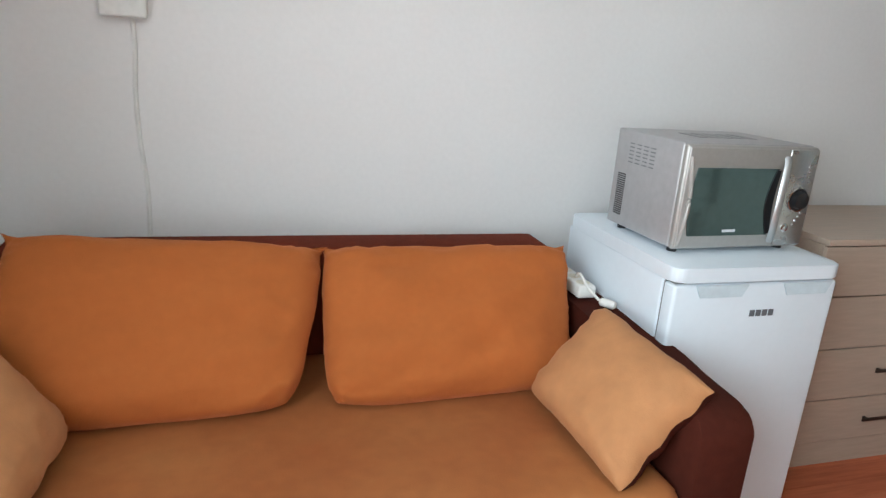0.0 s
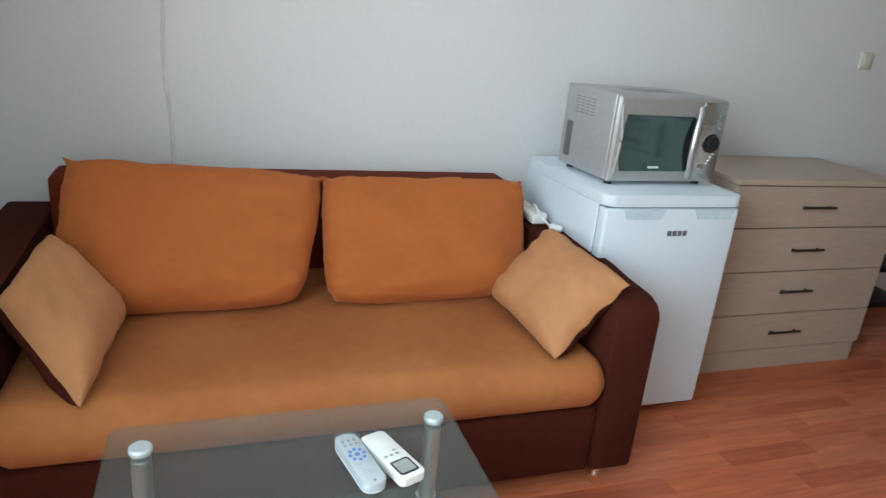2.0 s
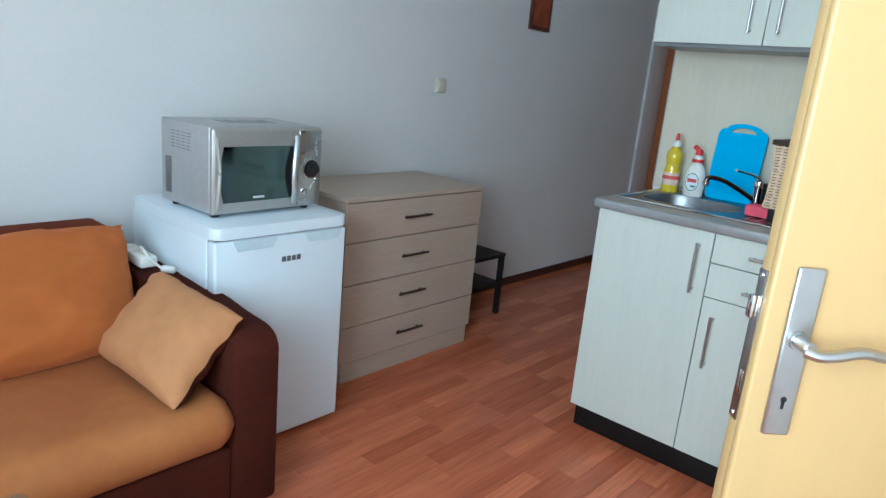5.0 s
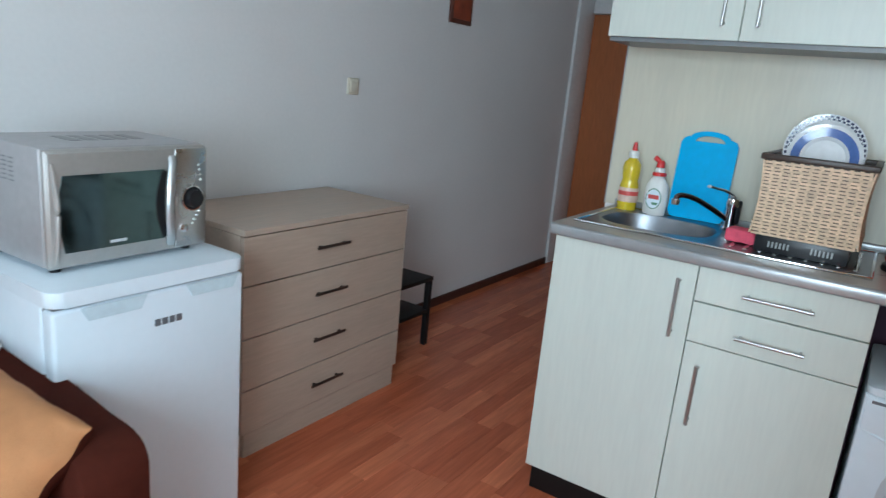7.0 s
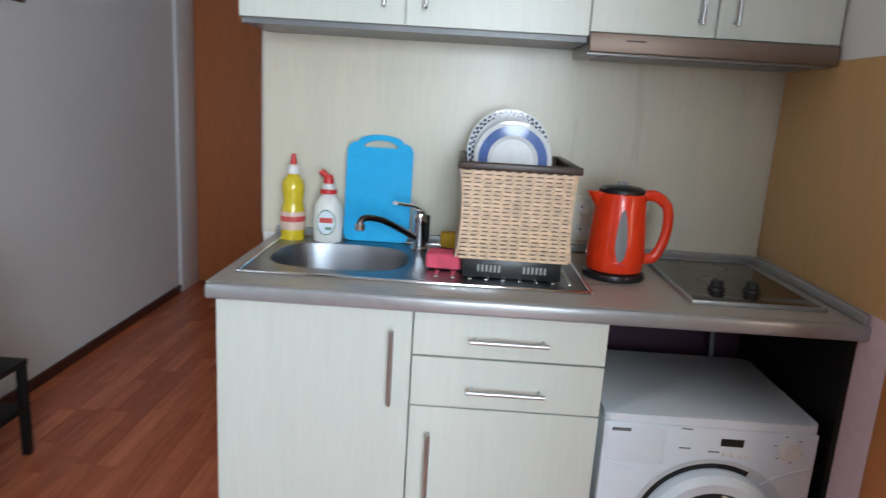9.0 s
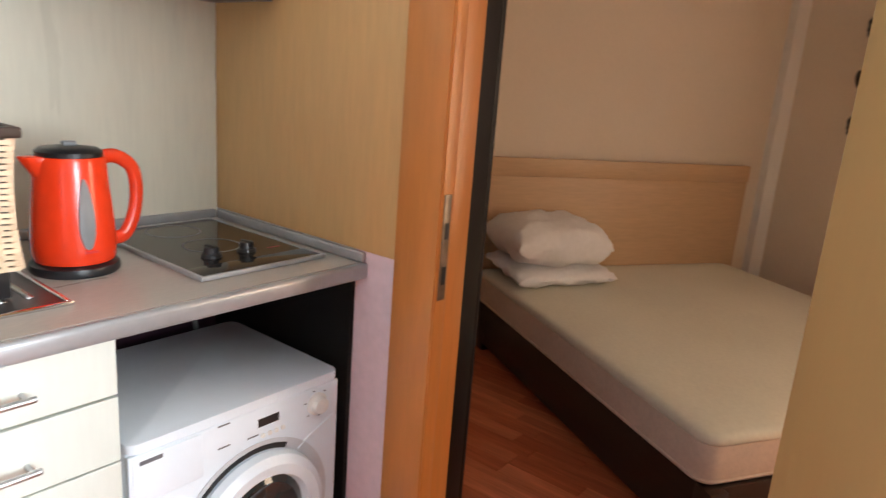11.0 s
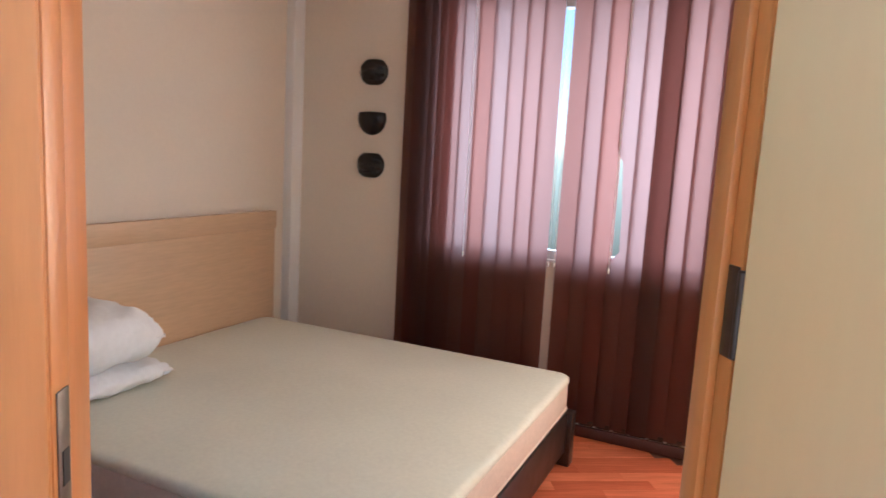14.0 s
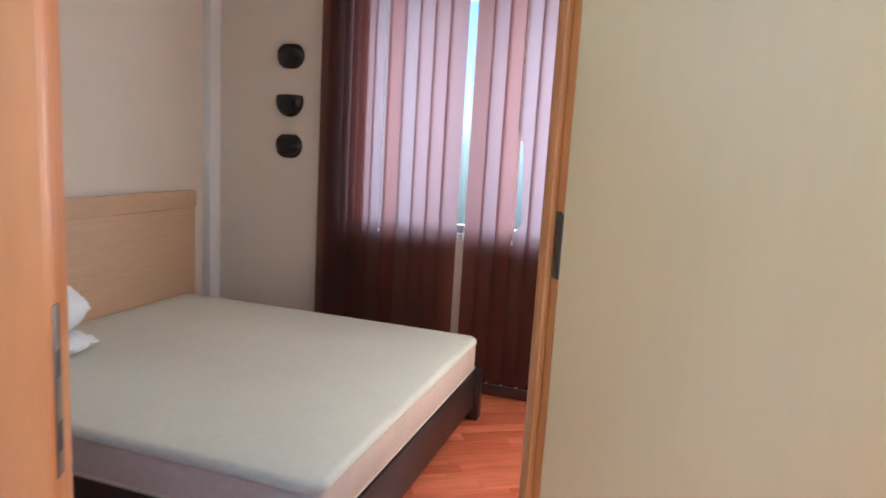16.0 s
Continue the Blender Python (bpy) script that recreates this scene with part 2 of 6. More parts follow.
def slat_cloth(name, base, through_col, second, share):
    """Woven blind cloth that lets part of the daylight through."""
    m = mat(name, base, rough=0.85, var=0.08, scale=5, stretch=(1, 1, 0.3), fine=0.1, fscale=120, bump=0.1, bscale=400, pieces="object", spread=0.12)
    nt = m.node_tree
    N, L = nt.nodes, nt.links.new
    tl = N.new("ShaderNodeBsdfTranslucent")
    oi = N.new("ShaderNodeObjectInfo")
    tm = N.new("ShaderNodeMix")
    tm.data_type = "RGBA"
    tm.inputs[6].default_value, tm.inputs[7].default_value = (*through_col, 1), (*second, 1)
    L(oi.outputs["Random"], tm.inputs[0])
    L(tm.outputs[2], tl.inputs[0])
    mx = N.new("ShaderNodeMixShader")
    mx.inputs[0].default_value = share
    L(N["Principled BSDF"].outputs[0], mx.inputs[1])
    L(tl.outputs[0], mx.inputs[2])
    L(mx.outputs[0], N["Material Output"].inputs[0])
    return m


M_WALL = mat("white_wall_paint", (0.81, 0.80, 0.79), rough=0.85, var=0.03, scale=1.2, fine=0.015, fscale=60, bump=0.06, bscale=220)
M_WALL_B = mat("beige_wall_paint", (0.77, 0.68, 0.57), rough=0.85, var=0.04, scale=1.0, fine=0.015, fscale=60, bump=0.06, bscale=220)
M_CEIL = mat("ceiling_paint", (0.82, 0.82, 0.8), rough=0.9, var=0.02, scale=1.0)
M_LILAC = mat("lilac_wall_paint", (0.75, 0.595, 0.645), rough=0.85, var=0.03, scale=2, bump=0.05, bscale=220)
M_BASEB = mat("dark_brown_skirting", (0.07, 0.022, 0.015), rough=0.4, var=0.12, scale=4, stretch=(0.3, 3, 3))
FLOOR = dict(rough=0.24, var=0.14, scale=2.0, stretch=(1.0, 12.0, 1.0), fine=0.12, fscale=7.0, bump=0.015, bscale=30, tint=(0.50, 0.122, 0.054), spread=0.09, spec=0.35, rvar=0.06)
M_FLOOR = mat("cherry_laminate", (0.62, 0.182, 0.085), pieces="object", **FLOOR)
M_FLOOR_R = mat("cherry_laminate_rest", (0.62, 0.182, 0.085), pieces="island", **FLOOR)
M_SUB = mat("floor_joint", (0.12, 0.04, 0.025), rough=0.7)
M_ORANGE = mat("orange_velour", (0.45, 0.128, 0.034), rough=0.92, spec=0.15, var=0.03, scale=2.5, fine=0.03, fscale=40, bump=0.3, bscale=320, sheen=0.55, rvar=0.05)
M_SEAT = mat("ochre_orange_velour", (0.37, 0.088, 0.0165), rough=0.85, var=0.07, scale=2.8, fine=0.06, fscale=26, bump=0.25, bscale=260, sheen=0.2, rvar=0.05, tint=(0.40, 0.17, 0.052))
M_ORANGE2 = mat("tan_velour", (0.48, 0.215, 0.088), rough=0.85, var=0.07, scale=5, fine=0.06, fscale=26, bump=0.25, bscale=260, sheen=0.3, rvar=0.05)
M_BROWN = mat("dark_brown_velour", (0.062, 0.0135, 0.008), rough=0.9, spec=0.1, var=0.14, scale=4, fine=0.1, fscale=40, bump=0.2, bscale=300, sheen=0.0)
M_RUST = mat("rust_brown_velour", (0.15, 0.026, 0.012), rough=0.88, spec=0.1, var=0.18, scale=4, fine=0.1, fscale=40, bump=0.2, bscale=300, sheen=0.06)
M_WHITE = mat("white_enamel", (0.76, 0.845, 0.91), rough=0.32, var=0.02, scale=3, fine=0.01, bump=0.015, bscale=90, spec=0.5)
M_WHITE2 = mat("white_plastic", (0.78, 0.78, 0.75), rough=0.38, var=0.03, scale=8)
M_CREAM = mat("cream_plastic", (0.72, 0.68, 0.56), rough=0.4, var=0.04, scale=10)
M_SILVER = mat("silver_lacquer", (0.5, 0.49, 0.47), rough=0.47, metal=0.7, var=0.04, scale=3, fine=0.03, fscale=80)
M_SILVER2 = mat("silver_side_lacquer", (0.46, 0.46, 0.47), rough=0.45, metal=0.4, var=0.03, scale=3)
M_CHROME = mat("chrome", (0.75, 0.76, 0.78), rough=0.1, metal=1.0, var=0.03, scale=6, rvar=0.05)
M_STEEL = mat("brushed_steel", (0.56, 0.56, 0.55), rough=0.27, metal=1.0, var=0.06, scale=3, stretch=(3, 30, 3), fine=0.05, bump=0.03, bscale=60)
M_SINK = mat("satin_sink_steel", (0.27, 0.28, 0.30), rough=0.36, metal=1.0, var=0.05, scale=3, fine=0.03, rvar=0.04)
# Chrome darkened in its base colour to stand for dark reflections.
M_CHROME_REFL = mat("chrome_painted_reflection", (0.16, 0.12, 0.12), rough=0.14, metal=1.0, var=0.05, scale=9, rvar=0.04)
# Brown of the reflected floor is put into the hood steel's colour.
M_HOOD = mat("steel_painted_floor_reflection", (0.24, 0.18, 0.145), rough=0.5, metal=0.7, var=0.05, scale=3, stretch=(3, 1, 12))
M_STRIKE = mat("worn_bronze_plate", (0.22, 0.17, 0.13), rough=0.42, metal=0.8, var=0.3, scale=25)
M_HANDLE = mat("satin_nickel", (0.5, 0.5, 0.5), rough=0.32, metal=1.0, var=0.04, scale=9)
M_BLACK = mat("black_plastic", (0.012, 0.012, 0.014), rough=0.35, var=0.1, scale=8)
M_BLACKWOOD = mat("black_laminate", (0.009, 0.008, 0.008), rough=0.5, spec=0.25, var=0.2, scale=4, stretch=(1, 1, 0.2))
M_DARKGLASS = mat("dark_oven_glass", (0.022, 0.034, 0.037), rough=0.05, var=0.03, scale=5, rvar=0.02, coat=0.4)
M_OVENGLASS = mat("mirror_tinted_oven_glass", (0.105, 0.155, 0.16), rough=0.07, metal=1.0, var=0.04, scale=5, rvar=0.02)
M_SATIN = mat("satin_aluminium", (0.55, 0.58, 0.59), rough=0.36, metal=0.85, var=0.04, scale=9)
M_CAP = mat("pale_satin_cap", (0.52, 0.60, 0.60), rough=0.4, metal=0.3, var=0.04, scale=9)
# Pale blue stands for the shading inside the fridge door's grips.
M_GRIP = mat("pale_blue_grip_shading", (0.60, 0.72, 0.78), rough=0.3, var=0.03, scale=9)
M_DRESSER = wood("grey_oak_laminate", (0.52, 0.415, 0.33), (0.455, 0.35, 0.275), "x", rough=0.45, var=0.07, fine=0.06)
M_DHANDLE = mat("dark_bronze", (0.09, 0.07, 0.06), rough=0.35, metal=0.8, var=0.1, scale=10)
M_FRONT = wood("pale_maple_front", (0.665, 0.70, 0.64), (0.615, 0.645, 0.58), "z", rough=0.32, var=0.04, fine=0.025, scale=1.2)
M_SPLASH = wood("pale_maple_splashback", (0.66, 0.63, 0.52), (0.61, 0.565, 0.45), "z", rough=0.3, var=0.05, fine=0.03, scale=1.2)
M_CLAD = wood("yellow_maple_panel", (0.67, 0.43, 0.195), (0.57, 0.33, 0.13), "z", rough=0.4, var=0.07, fine=0.04, scale=1.4)
M_LEAF = wood("yellow_maple_door", (0.55, 0.368, 0.165), (0.47, 0.278, 0.11), "z", rough=0.38, var=0.075, scale=0.9, fine=0.012, bump=0.0)
M_FRAME = wood("orange_door_frame", (0.60, 0.23, 0.058), (0.50, 0.175, 0.038), "z", rough=0.36, fine=0.05)
M_ENTRY = wood("red_brown_door", (0.54, 0.19, 0.075), (0.45, 0.14, 0.05), "z", rough=0.4)
M_WORKTOP = mat("grey_worktop", (0.42, 0.38, 0.335), rough=0.3, var=0.06, scale=2.5, stretch=(6, 1, 1), fine=0.08, fscale=60)
M_EDGE = mat("steel_grey_edging", (0.42, 0.43, 0.44), rough=0.32, metal=0.5, var=0.04, scale=4)
M_HOB = mat("black_glass_hob", (0.02, 0.018, 0.017), rough=0.08, var=0.05, scale=4, rvar=0.03)
M_TABLE = glass("table_glass", (0.82, 0.86, 0.83), 0.03, 0.05)
M_SHELF = glass("shelf_glass", (0.42, 0.44, 0.42), 0.05, 0.07)
M_PANE = glass("window_glass", (0.95, 0.98, 0.98), 0.01, 0.0)
M_BLUE = mat("blue_plastic", (0.003, 0.42, 0.80), rough=0.5, spec=0.25, var=0.03, scale=8, bump=0.05, bscale=300)
M_RED = mat("red_kettle_plastic", (0.82, 0.045, 0.010), rough=0.25, var=0.03, scale=6, coat=0.3)
M_GREYPL = mat("grey_plastic", (0.2, 0.21, 0.22), rough=0.35, var=0.05, scale=6)
M_PINK = mat("pink_sponge", (0.78, 0.10, 0.16), rough=0.95, var=0.15, scale=20, bump=0.6, bscale=160)
M_YELLOW = mat("yellow_sponge", (0.8, 0.45, 0.04), rough=0.9, var=0.1, scale=20, bump=0.4, bscale=160)
M_RATTAN = mat("rattan_plastic", (0.70, 0.50, 0.33), rough=0.45, var=0.08, scale=14, fine=0.1, pieces="island", spread=0.12, bump=0.1, bscale=200)
M_DKBROWN = mat("dark_brown_plastic", (0.05, 0.03, 0.022), rough=0.4, var=0.1, scale=8)
M_PLATE = mat("white_porcelain", (0.8, 0.82, 0.84), rough=0.12, var=0.02, scale=5, coat=0.4)
M_PBLUE = mat("blue_glaze", (0.10, 0.18, 0.45), rough=0.15, var=0.2, scale=30, coat=0.4)
M_PNAVY = mat("navy_glaze", (0.02, 0.03, 0.09), rough=0.18, var=0.1, scale=30, coat=0.4)
M_SOAP = mat("yellow_detergent", (0.70, 0.52, 0.025), rough=0.15, var=0.05, scale=6, coat=0.5)
M_REDCAP = mat("red_cap", (0.66, 0.03, 0.03), rough=0.35, var=0.04, scale=9)
M_LABEL = mat("pale_label", (0.75, 0.55, 0.45), rough=0.5, var=0.15, scale=30)
M_LABGREEN = mat("green_print", (0.1, 0.25, 0.14), rough=0.5, var=0.2, scale=30)
M_LABRED = mat("red_print", (0.62, 0.08, 0.07), rough=0.5, var=0.2, scale=30)
M_PRINT = mat("dark_grey_print", (0.16, 0.17, 0.19), rough=0.4, metal=0.3)
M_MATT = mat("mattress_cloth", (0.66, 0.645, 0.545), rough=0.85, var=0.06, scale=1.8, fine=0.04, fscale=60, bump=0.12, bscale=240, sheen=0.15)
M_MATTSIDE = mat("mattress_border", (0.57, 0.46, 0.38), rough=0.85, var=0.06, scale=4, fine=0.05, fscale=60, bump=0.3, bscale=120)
M_LINEN = mat("white_pillow_linen", (0.8, 0.8, 0.82), rough=0.8, var=0.04, scale=5, fine=0.03, bump=0.15, bscale=200)
M_BEDWOOD = mat("black_brown_bed_wood", (0.025, 0.014, 0.01), rough=0.4, var=0.25, scale=4, stretch=(0.4, 4, 4))
M_HEADB = wood("beech_headboard", (0.62, 0.42, 0.26), (0.55, 0.36, 0.21), "y", rough=0.42, fine=0.05, var=0.06)
M_SLAT = slat_cloth("red_brown_blind_cloth", (0.036, 0.013, 0.009), (0.86, 0.35, 0.27), (0.94, 0.55, 0.48), 0.30)
M_CURTAIN = mat("dark_brown_curtain", (0.045, 0.025, 0.022), rough=0.9, var=0.2, scale=6, stretch=(1, 1, 0.15), bump=0.2, bscale=200)
M_MASK = mat("black_carved_wood", (0.006, 0.006, 0.007), rough=0.22, var=0.3, scale=8, spec=0.4)
M_PICT = mat("red_brown_picture", (0.30, 0.06, 0.025), rough=0.4, var=0.35, scale=14)
M_PFRAME = mat("dark_picture_frame", (0.10, 0.03, 0.02), rough=0.4, var=0.2, scale=9)
M_PVC = mat("white_window_frame", (0.8, 0.8, 0.8), rough=0.35, var=0.02, scale=4)
M_HULL = mat("outer_wall", (0.5, 0.48, 0.44), rough=0.9, var=0.08, scale=2)
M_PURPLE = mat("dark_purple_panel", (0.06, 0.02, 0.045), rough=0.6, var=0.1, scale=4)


# ---- structure ----
H = 2.55
NORTH, KIT, SIDE = 1.95, 3.04, -0.925


def wall(name, *boxes, material=None, F=ID, label=""):
    bm = bmesh.new()
    for b in boxes:
        blk(*b, bm=bm)
    return solid(name, bm, material or M_WALL, label, "wall", "structure", F=F)


solid("floor_base", blk(-1.0, 5.95, -4.9, 2.07, -0.12, -0.006), M_SUB, "dark underlay beneath the cherry laminate floor", "floor", "structure")
solid("ceiling", blk(-1.0, 5.95, -4.9, 2.07, H, H + 0.12), M_CEIL, "plain white painted flat ceiling", "ceiling", "structure")
wall("wall_north", (-1.0, 5.95, NORTH, NORTH + 0.12, 0, H), label="long white painted wall behind the sofa")
wall("wall_west", (-1.0, -0.88, -1.42, -1.17, 0, H), (-1.0, -0.88, 0.11, NORTH, 0, H), (-1.0, -0.88, -1.17, 0.11, 0, 0.85), (-1.0, -0.88, -1.17, 0.11, 2.3, H), label="white painted end wall beside the sofa")
wall("wall_south", (-0.88, 1.06, -1.42, -1.30, 0, H), (1.06, 1.18, -1.42, SIDE, 0, H), label="white painted wall behind the open door")
# wall with the bedroom door
DX0, DX1, DTOP, DB = 1.475, 2.29, 2.06, -1.03
wall("wall_door", (1.18, DX0, DB, SIDE, 0, H), (DX1, 6.0, DB, SIDE, 0, H), (DX0, DX1, DB, SIDE, DTOP, H), label="painted wall between kitchen and bedroom")
wall("wall_kitchen", (KIT, KIT + 0.12, SIDE, 0.63, 0, H), (KIT + 0.12, 5.8, 0.53, 0.63, 0, H), label="white painted wall behind the kitchen units")
wall("wall_east", (5.80, 5.92, 0.63, NORTH, 0, H), (4.62, 4.75, -1.5, -1.03, 0, H), label="white painted wall at the corridor end")
# bedroom walls in the turned frame
wall("wall_headboard", (4.226, 4.34, -4.10, -0.1, 0, H), F=BED, material=M_WALL_B, label="pale painted wall behind the bed")
WX0, WX1, SILL, WTOP = 1.76, 3.24, 0.90, 2.25
# Unseen opening from 0.72 to 1.50 is added for the bedroom fill lamp.
wall("wall_window", (WX1, 4.34, -4.07, -3.955, 0, H), (WX0, WX1, -4.07, -3.955, 0, SILL), (WX0, WX1, -4.07, -3.955, WTOP, H), (1.50, WX0, -4.07, -3.955, 0, H),
     (0.72, 1.50, -4.07, -3.955, 2.2, H), (0.45, 0.72, -4.07, -3.955, 0, H), F=BED, material=M_WALL_B, label="beige painted wall with the bedroom window")
wall("wall_bedroom_west", (-0.87, -0.75, -2.72, -1.42, 0, H), (-0.75, 1.18, -1.54, -1.42, 0, H), material=M_WALL_B, label="beige painted bedroom wall")

solid("skirting_north", blk(2.80, 5.475, NORTH - 0.018, NORTH - 0.001, 0, 0.055, 0.004), M_BASEB, "dark brown skirting board along the white wall", "skirting", "structure")
solid("skirting_sofa", blk(-0.86, 2.80, NORTH - 0.018, NORTH - 0.001, 0, 0.055, 0.004), M_BASEB, "dark brown skirting board behind the furniture", "skirting", "structure")
solid("skirting_bedroom", blk(1.52, 4.2, -3.954, -3.938, 0, 0.06, 0.004), M_BASEB, "dark skirting board below the bedroom blinds", "skirting", "structure", F=BED)
solid("pipe_casing", blk(4.165, 4.232, -3.962, -3.86, 0, H - 0.002, 0.004, 2), M_WALL, "pale boxed pipe in the bedroom corner", "pipe casing", "structure", F=BED)

# windows
def window(name, x0, x1, y, z0, z1, F, label, n):
    w = thing(name, ((x0 + x1) / 2, y, z0), label, "window", F=F, kind="structure")
    f = 0.055
    bm = blk(x0, x1, y - 0.03, y + 0.03, z0, z0 + f, 0.004)
    blk(x0, x1, y - 0.03, y + 0.03, z1 - f, z1, 0.004, bm=bm)
    for k in range(n + 1):
        xc = x0 + f / 2 + (x1 - x0 - f) * k / n
        blk(xc - f / 2, xc + f / 2, y - 0.028, y + 0.028, z0 + f, z1 - f, 0.004, bm=bm)
    part("window_frame", bm, M_PVC, w)
    for k in range(n):
        a, b = x0 + f + (x1 - x0 - f) * k / n, x0 + (x1 - x0 - f) * (k + 1) / n
        p = part("pane", blk(a, b, y - 0.004, y + 0.004, z0 + f, z1 - f), M_PANE, w)
        p.visible_shadow = False
    return w


window("window_1", -1.17, 0.11, 0.0, 0.85, 2.3, Matrix.Translation((-0.955, 0, 0)) @ Matrix(((0, 1, 0, 0), (1, 0, 0, 0), (0, 0, 1, 0), (0, 0, 0, 1))), "white framed balcony window behind the walker", 1)
window("window_2", WX0, WX1, -4.03, SILL, WTOP, BED, "white framed bedroom window behind vertical blinds", 2)
solid("window_sill", blk(WX0 + 0.002, WX1 - 0.002, -3.998, -3.953, SILL + 0.0005, SILL + 0.012, 0.004), M_PVC, "narrow white window sill behind the blinds", "window sill", "structure", F=BED)

# ---- bedroom door ----
frame_ob = thing("door_frame", ((DX0 + DX1) / 2, SIDE, 0), "orange-brown wooden door frame in the kitchen wall", "door frame", kind="structure")
JX, HX, FF = 2.214, 1.522, SIDE + 0.010      # inner faces of the two jambs, front of the frame
part("strike_jamb", blk(JX, DX1 - 0.001, -0.954, FF, 0, DTOP, 0.003), M_FRAME, frame_ob)
part("jamb_lining", blk(JX + 0.014, DX1 - 0.002, DB - 0.004, -0.957, 0, DTOP - 0.05, 0.003), M_FRAME, frame_ob)
part("hinge_jamb", blk(DX0 + 0.001, HX, DB - 0.004, -0.974, 0, DTOP, 0.003), M_FRAME, frame_ob)
part("hinge_stop", blk(HX, HX + 0.012, DB - 0.004, -0.998, 0, DTOP - 0.05, 0.003), M_FRAME, frame_ob)
part("head", blk(HX, JX, DB - 0.004, FF, DTOP - 0.05, DTOP, 0.003), M_FRAME, frame_ob)
part("casing", blk(JX + 0.001, JX + 0.119, FF, FF + 0.008, 0, DTOP + 0.04, 0.004), M_FRAME, frame_ob)
part("casing", blk(HX - 0.04, JX + 0.0005, FF, FF + 0.0075, DTOP - 0.035, DTOP + 0.04, 0.004), M_FRAME, frame_ob)
strike = part("strike_plate", blk(JX - 0.0025, JX, -0.944, -0.920, 0.955, 1.185, 0.001), M_STRIKE, frame_ob, "worn steel strike plate")
part("latch_hole", blk(JX - 0.0035, JX - 0.0026, -0.939, -0.926, 1.09, 1.125), M_BLACK, strike)
part("bolt_hole", blk(JX - 0.0035, JX - 0.0026, -0.939, -0.926, 0.99, 1.03), M_BLACK, strike)
part("hinge_leaf", blk(HX, HX + 0.0025, -0.997, -0.976, 1.215, 1.32, 0.001), M_DHANDLE, frame_ob, "dark metal hinge leaf")

HINGE, FREE = Vector((1.529, -0.956)), Vector((1.025, -0.442))
LW = (FREE - HINGE).length
LEAF = Matrix.Translation((HINGE.x, HINGE.y, 0)) @ Matrix.Rotation(math.atan2(FREE.y - HINGE.y, FREE.x - HINGE.x), 4, "Z")
# leaf coordinates: x from hinge to free edge, +y towards the living room side face
leaf = thing("door_leaf", (0, 0, 0), "open yellow maple veneer door with a satin lever handle", "door", F=LEAF)
part("panel", blk(0.0, LW - 0.004, 0.0, 0.026, 0.012, 2.0, 0.002), M_LEAF, leaf)
part("rebate_lip", blk(0.004, LW, 0.0262, 0.042, 0.012, 2.012, 0.005, 3), M_LEAF, leaf)
lp = part("latch_plate", blk(LW - 0.0039, LW - 0.0015, 0.001, 0.021, 0.972, 1.19, 0.0008), M_HANDLE, leaf, "long steel latch plate")
part("latch_bolt", blk(LW - 0.0015, LW + 0.009, 0.005, 0.018, 1.122, 1.155, 0.003), M_CHROME, lp, "bright latch bolt")
part("dead_bolt", blk(LW - 0.0015, LW - 0.0005, 0.006, 0.017, 1.01, 1.045, 0.0003), M_CHROME, lp)
for z in (0.98, 1.182):
    part("screw", lathe([(0, 0), (0.004, 0), (0.003, 0.0015), (0, 0.0015)], 12, m=Matrix.Translation((LW - 0.0015, 0.011, z)) @ Matrix.Rotation(radians(90), 4, "Y")), M_CHROME, lp)


def handle_set(y, sgn):
    hx, hz = LW - 0.045, 1.107

    def at(u, out, z):
        return (hx + u, y + sgn * out, hz + z)

    bp = part("backplate", blk(hx - 0.019, hx + 0.019, min(y, y + sgn * 0.008), max(y, y + sgn * 0.008), 0.968, 1.206, 0.004, 3), M_HANDLE, leaf, "satin nickel backplate")
    lever = rod(at(0, 0.006, 0), at(0, 0.040, 0), 0.009, 16, 0.002)
    tube([at(0.006, 0.038, -0.002), at(-0.008, 0.046, -0.005), at(-0.03, 0.048, -0.002), at(-0.06, 0.047, 0.004), at(-0.09, 0.045, 0.000), at(-0.118, 0.043, -0.002)], 0.0095, 12, bm=lever, flat=0.8)
    part("lever", lever, M_HANDLE, bp, "curved satin nickel lever")
    part("collar", lathe([(0.0092, 0), (0.013, 0), (0.012, 0.004), (0.0092, 0.004)], 20, m=Matrix.Translation((hx, y + sgn * 0.008, hz)) @ Matrix.Rotation(radians(-90 * sgn), 4, "X")), M_HANDLE, bp)
    kh = lathe([(0, 0), (0.0042, 0), (0.0042, 0.001), (0, 0.001)], 14, m=Matrix.Translation((hx, y + sgn * 0.008, 1.022)) @ Matrix.Rotation(radians(-90 * sgn), 4, "X"))
    blk(hx - 0.002, hx + 0.002, min(y + sgn * 0.008, y + sgn * 0.009), max(y + sgn * 0.008, y + sgn * 0.009), 1.008, 1.022, bm=kh)
    part("keyhole", kh, M_BLACK, bp)


handle_set(0.042, 1)
handle_set(0.0, -1)
for z in (0.25, 1.267, 1.80):
    hg = rod((-0.004, 0.012, z - 0.05), (-0.004, 0.012, z + 0.05), 0.006, 12, 0.002)
    part("hinge", hg, M_DHANDLE, leaf, "dark metal hinge")

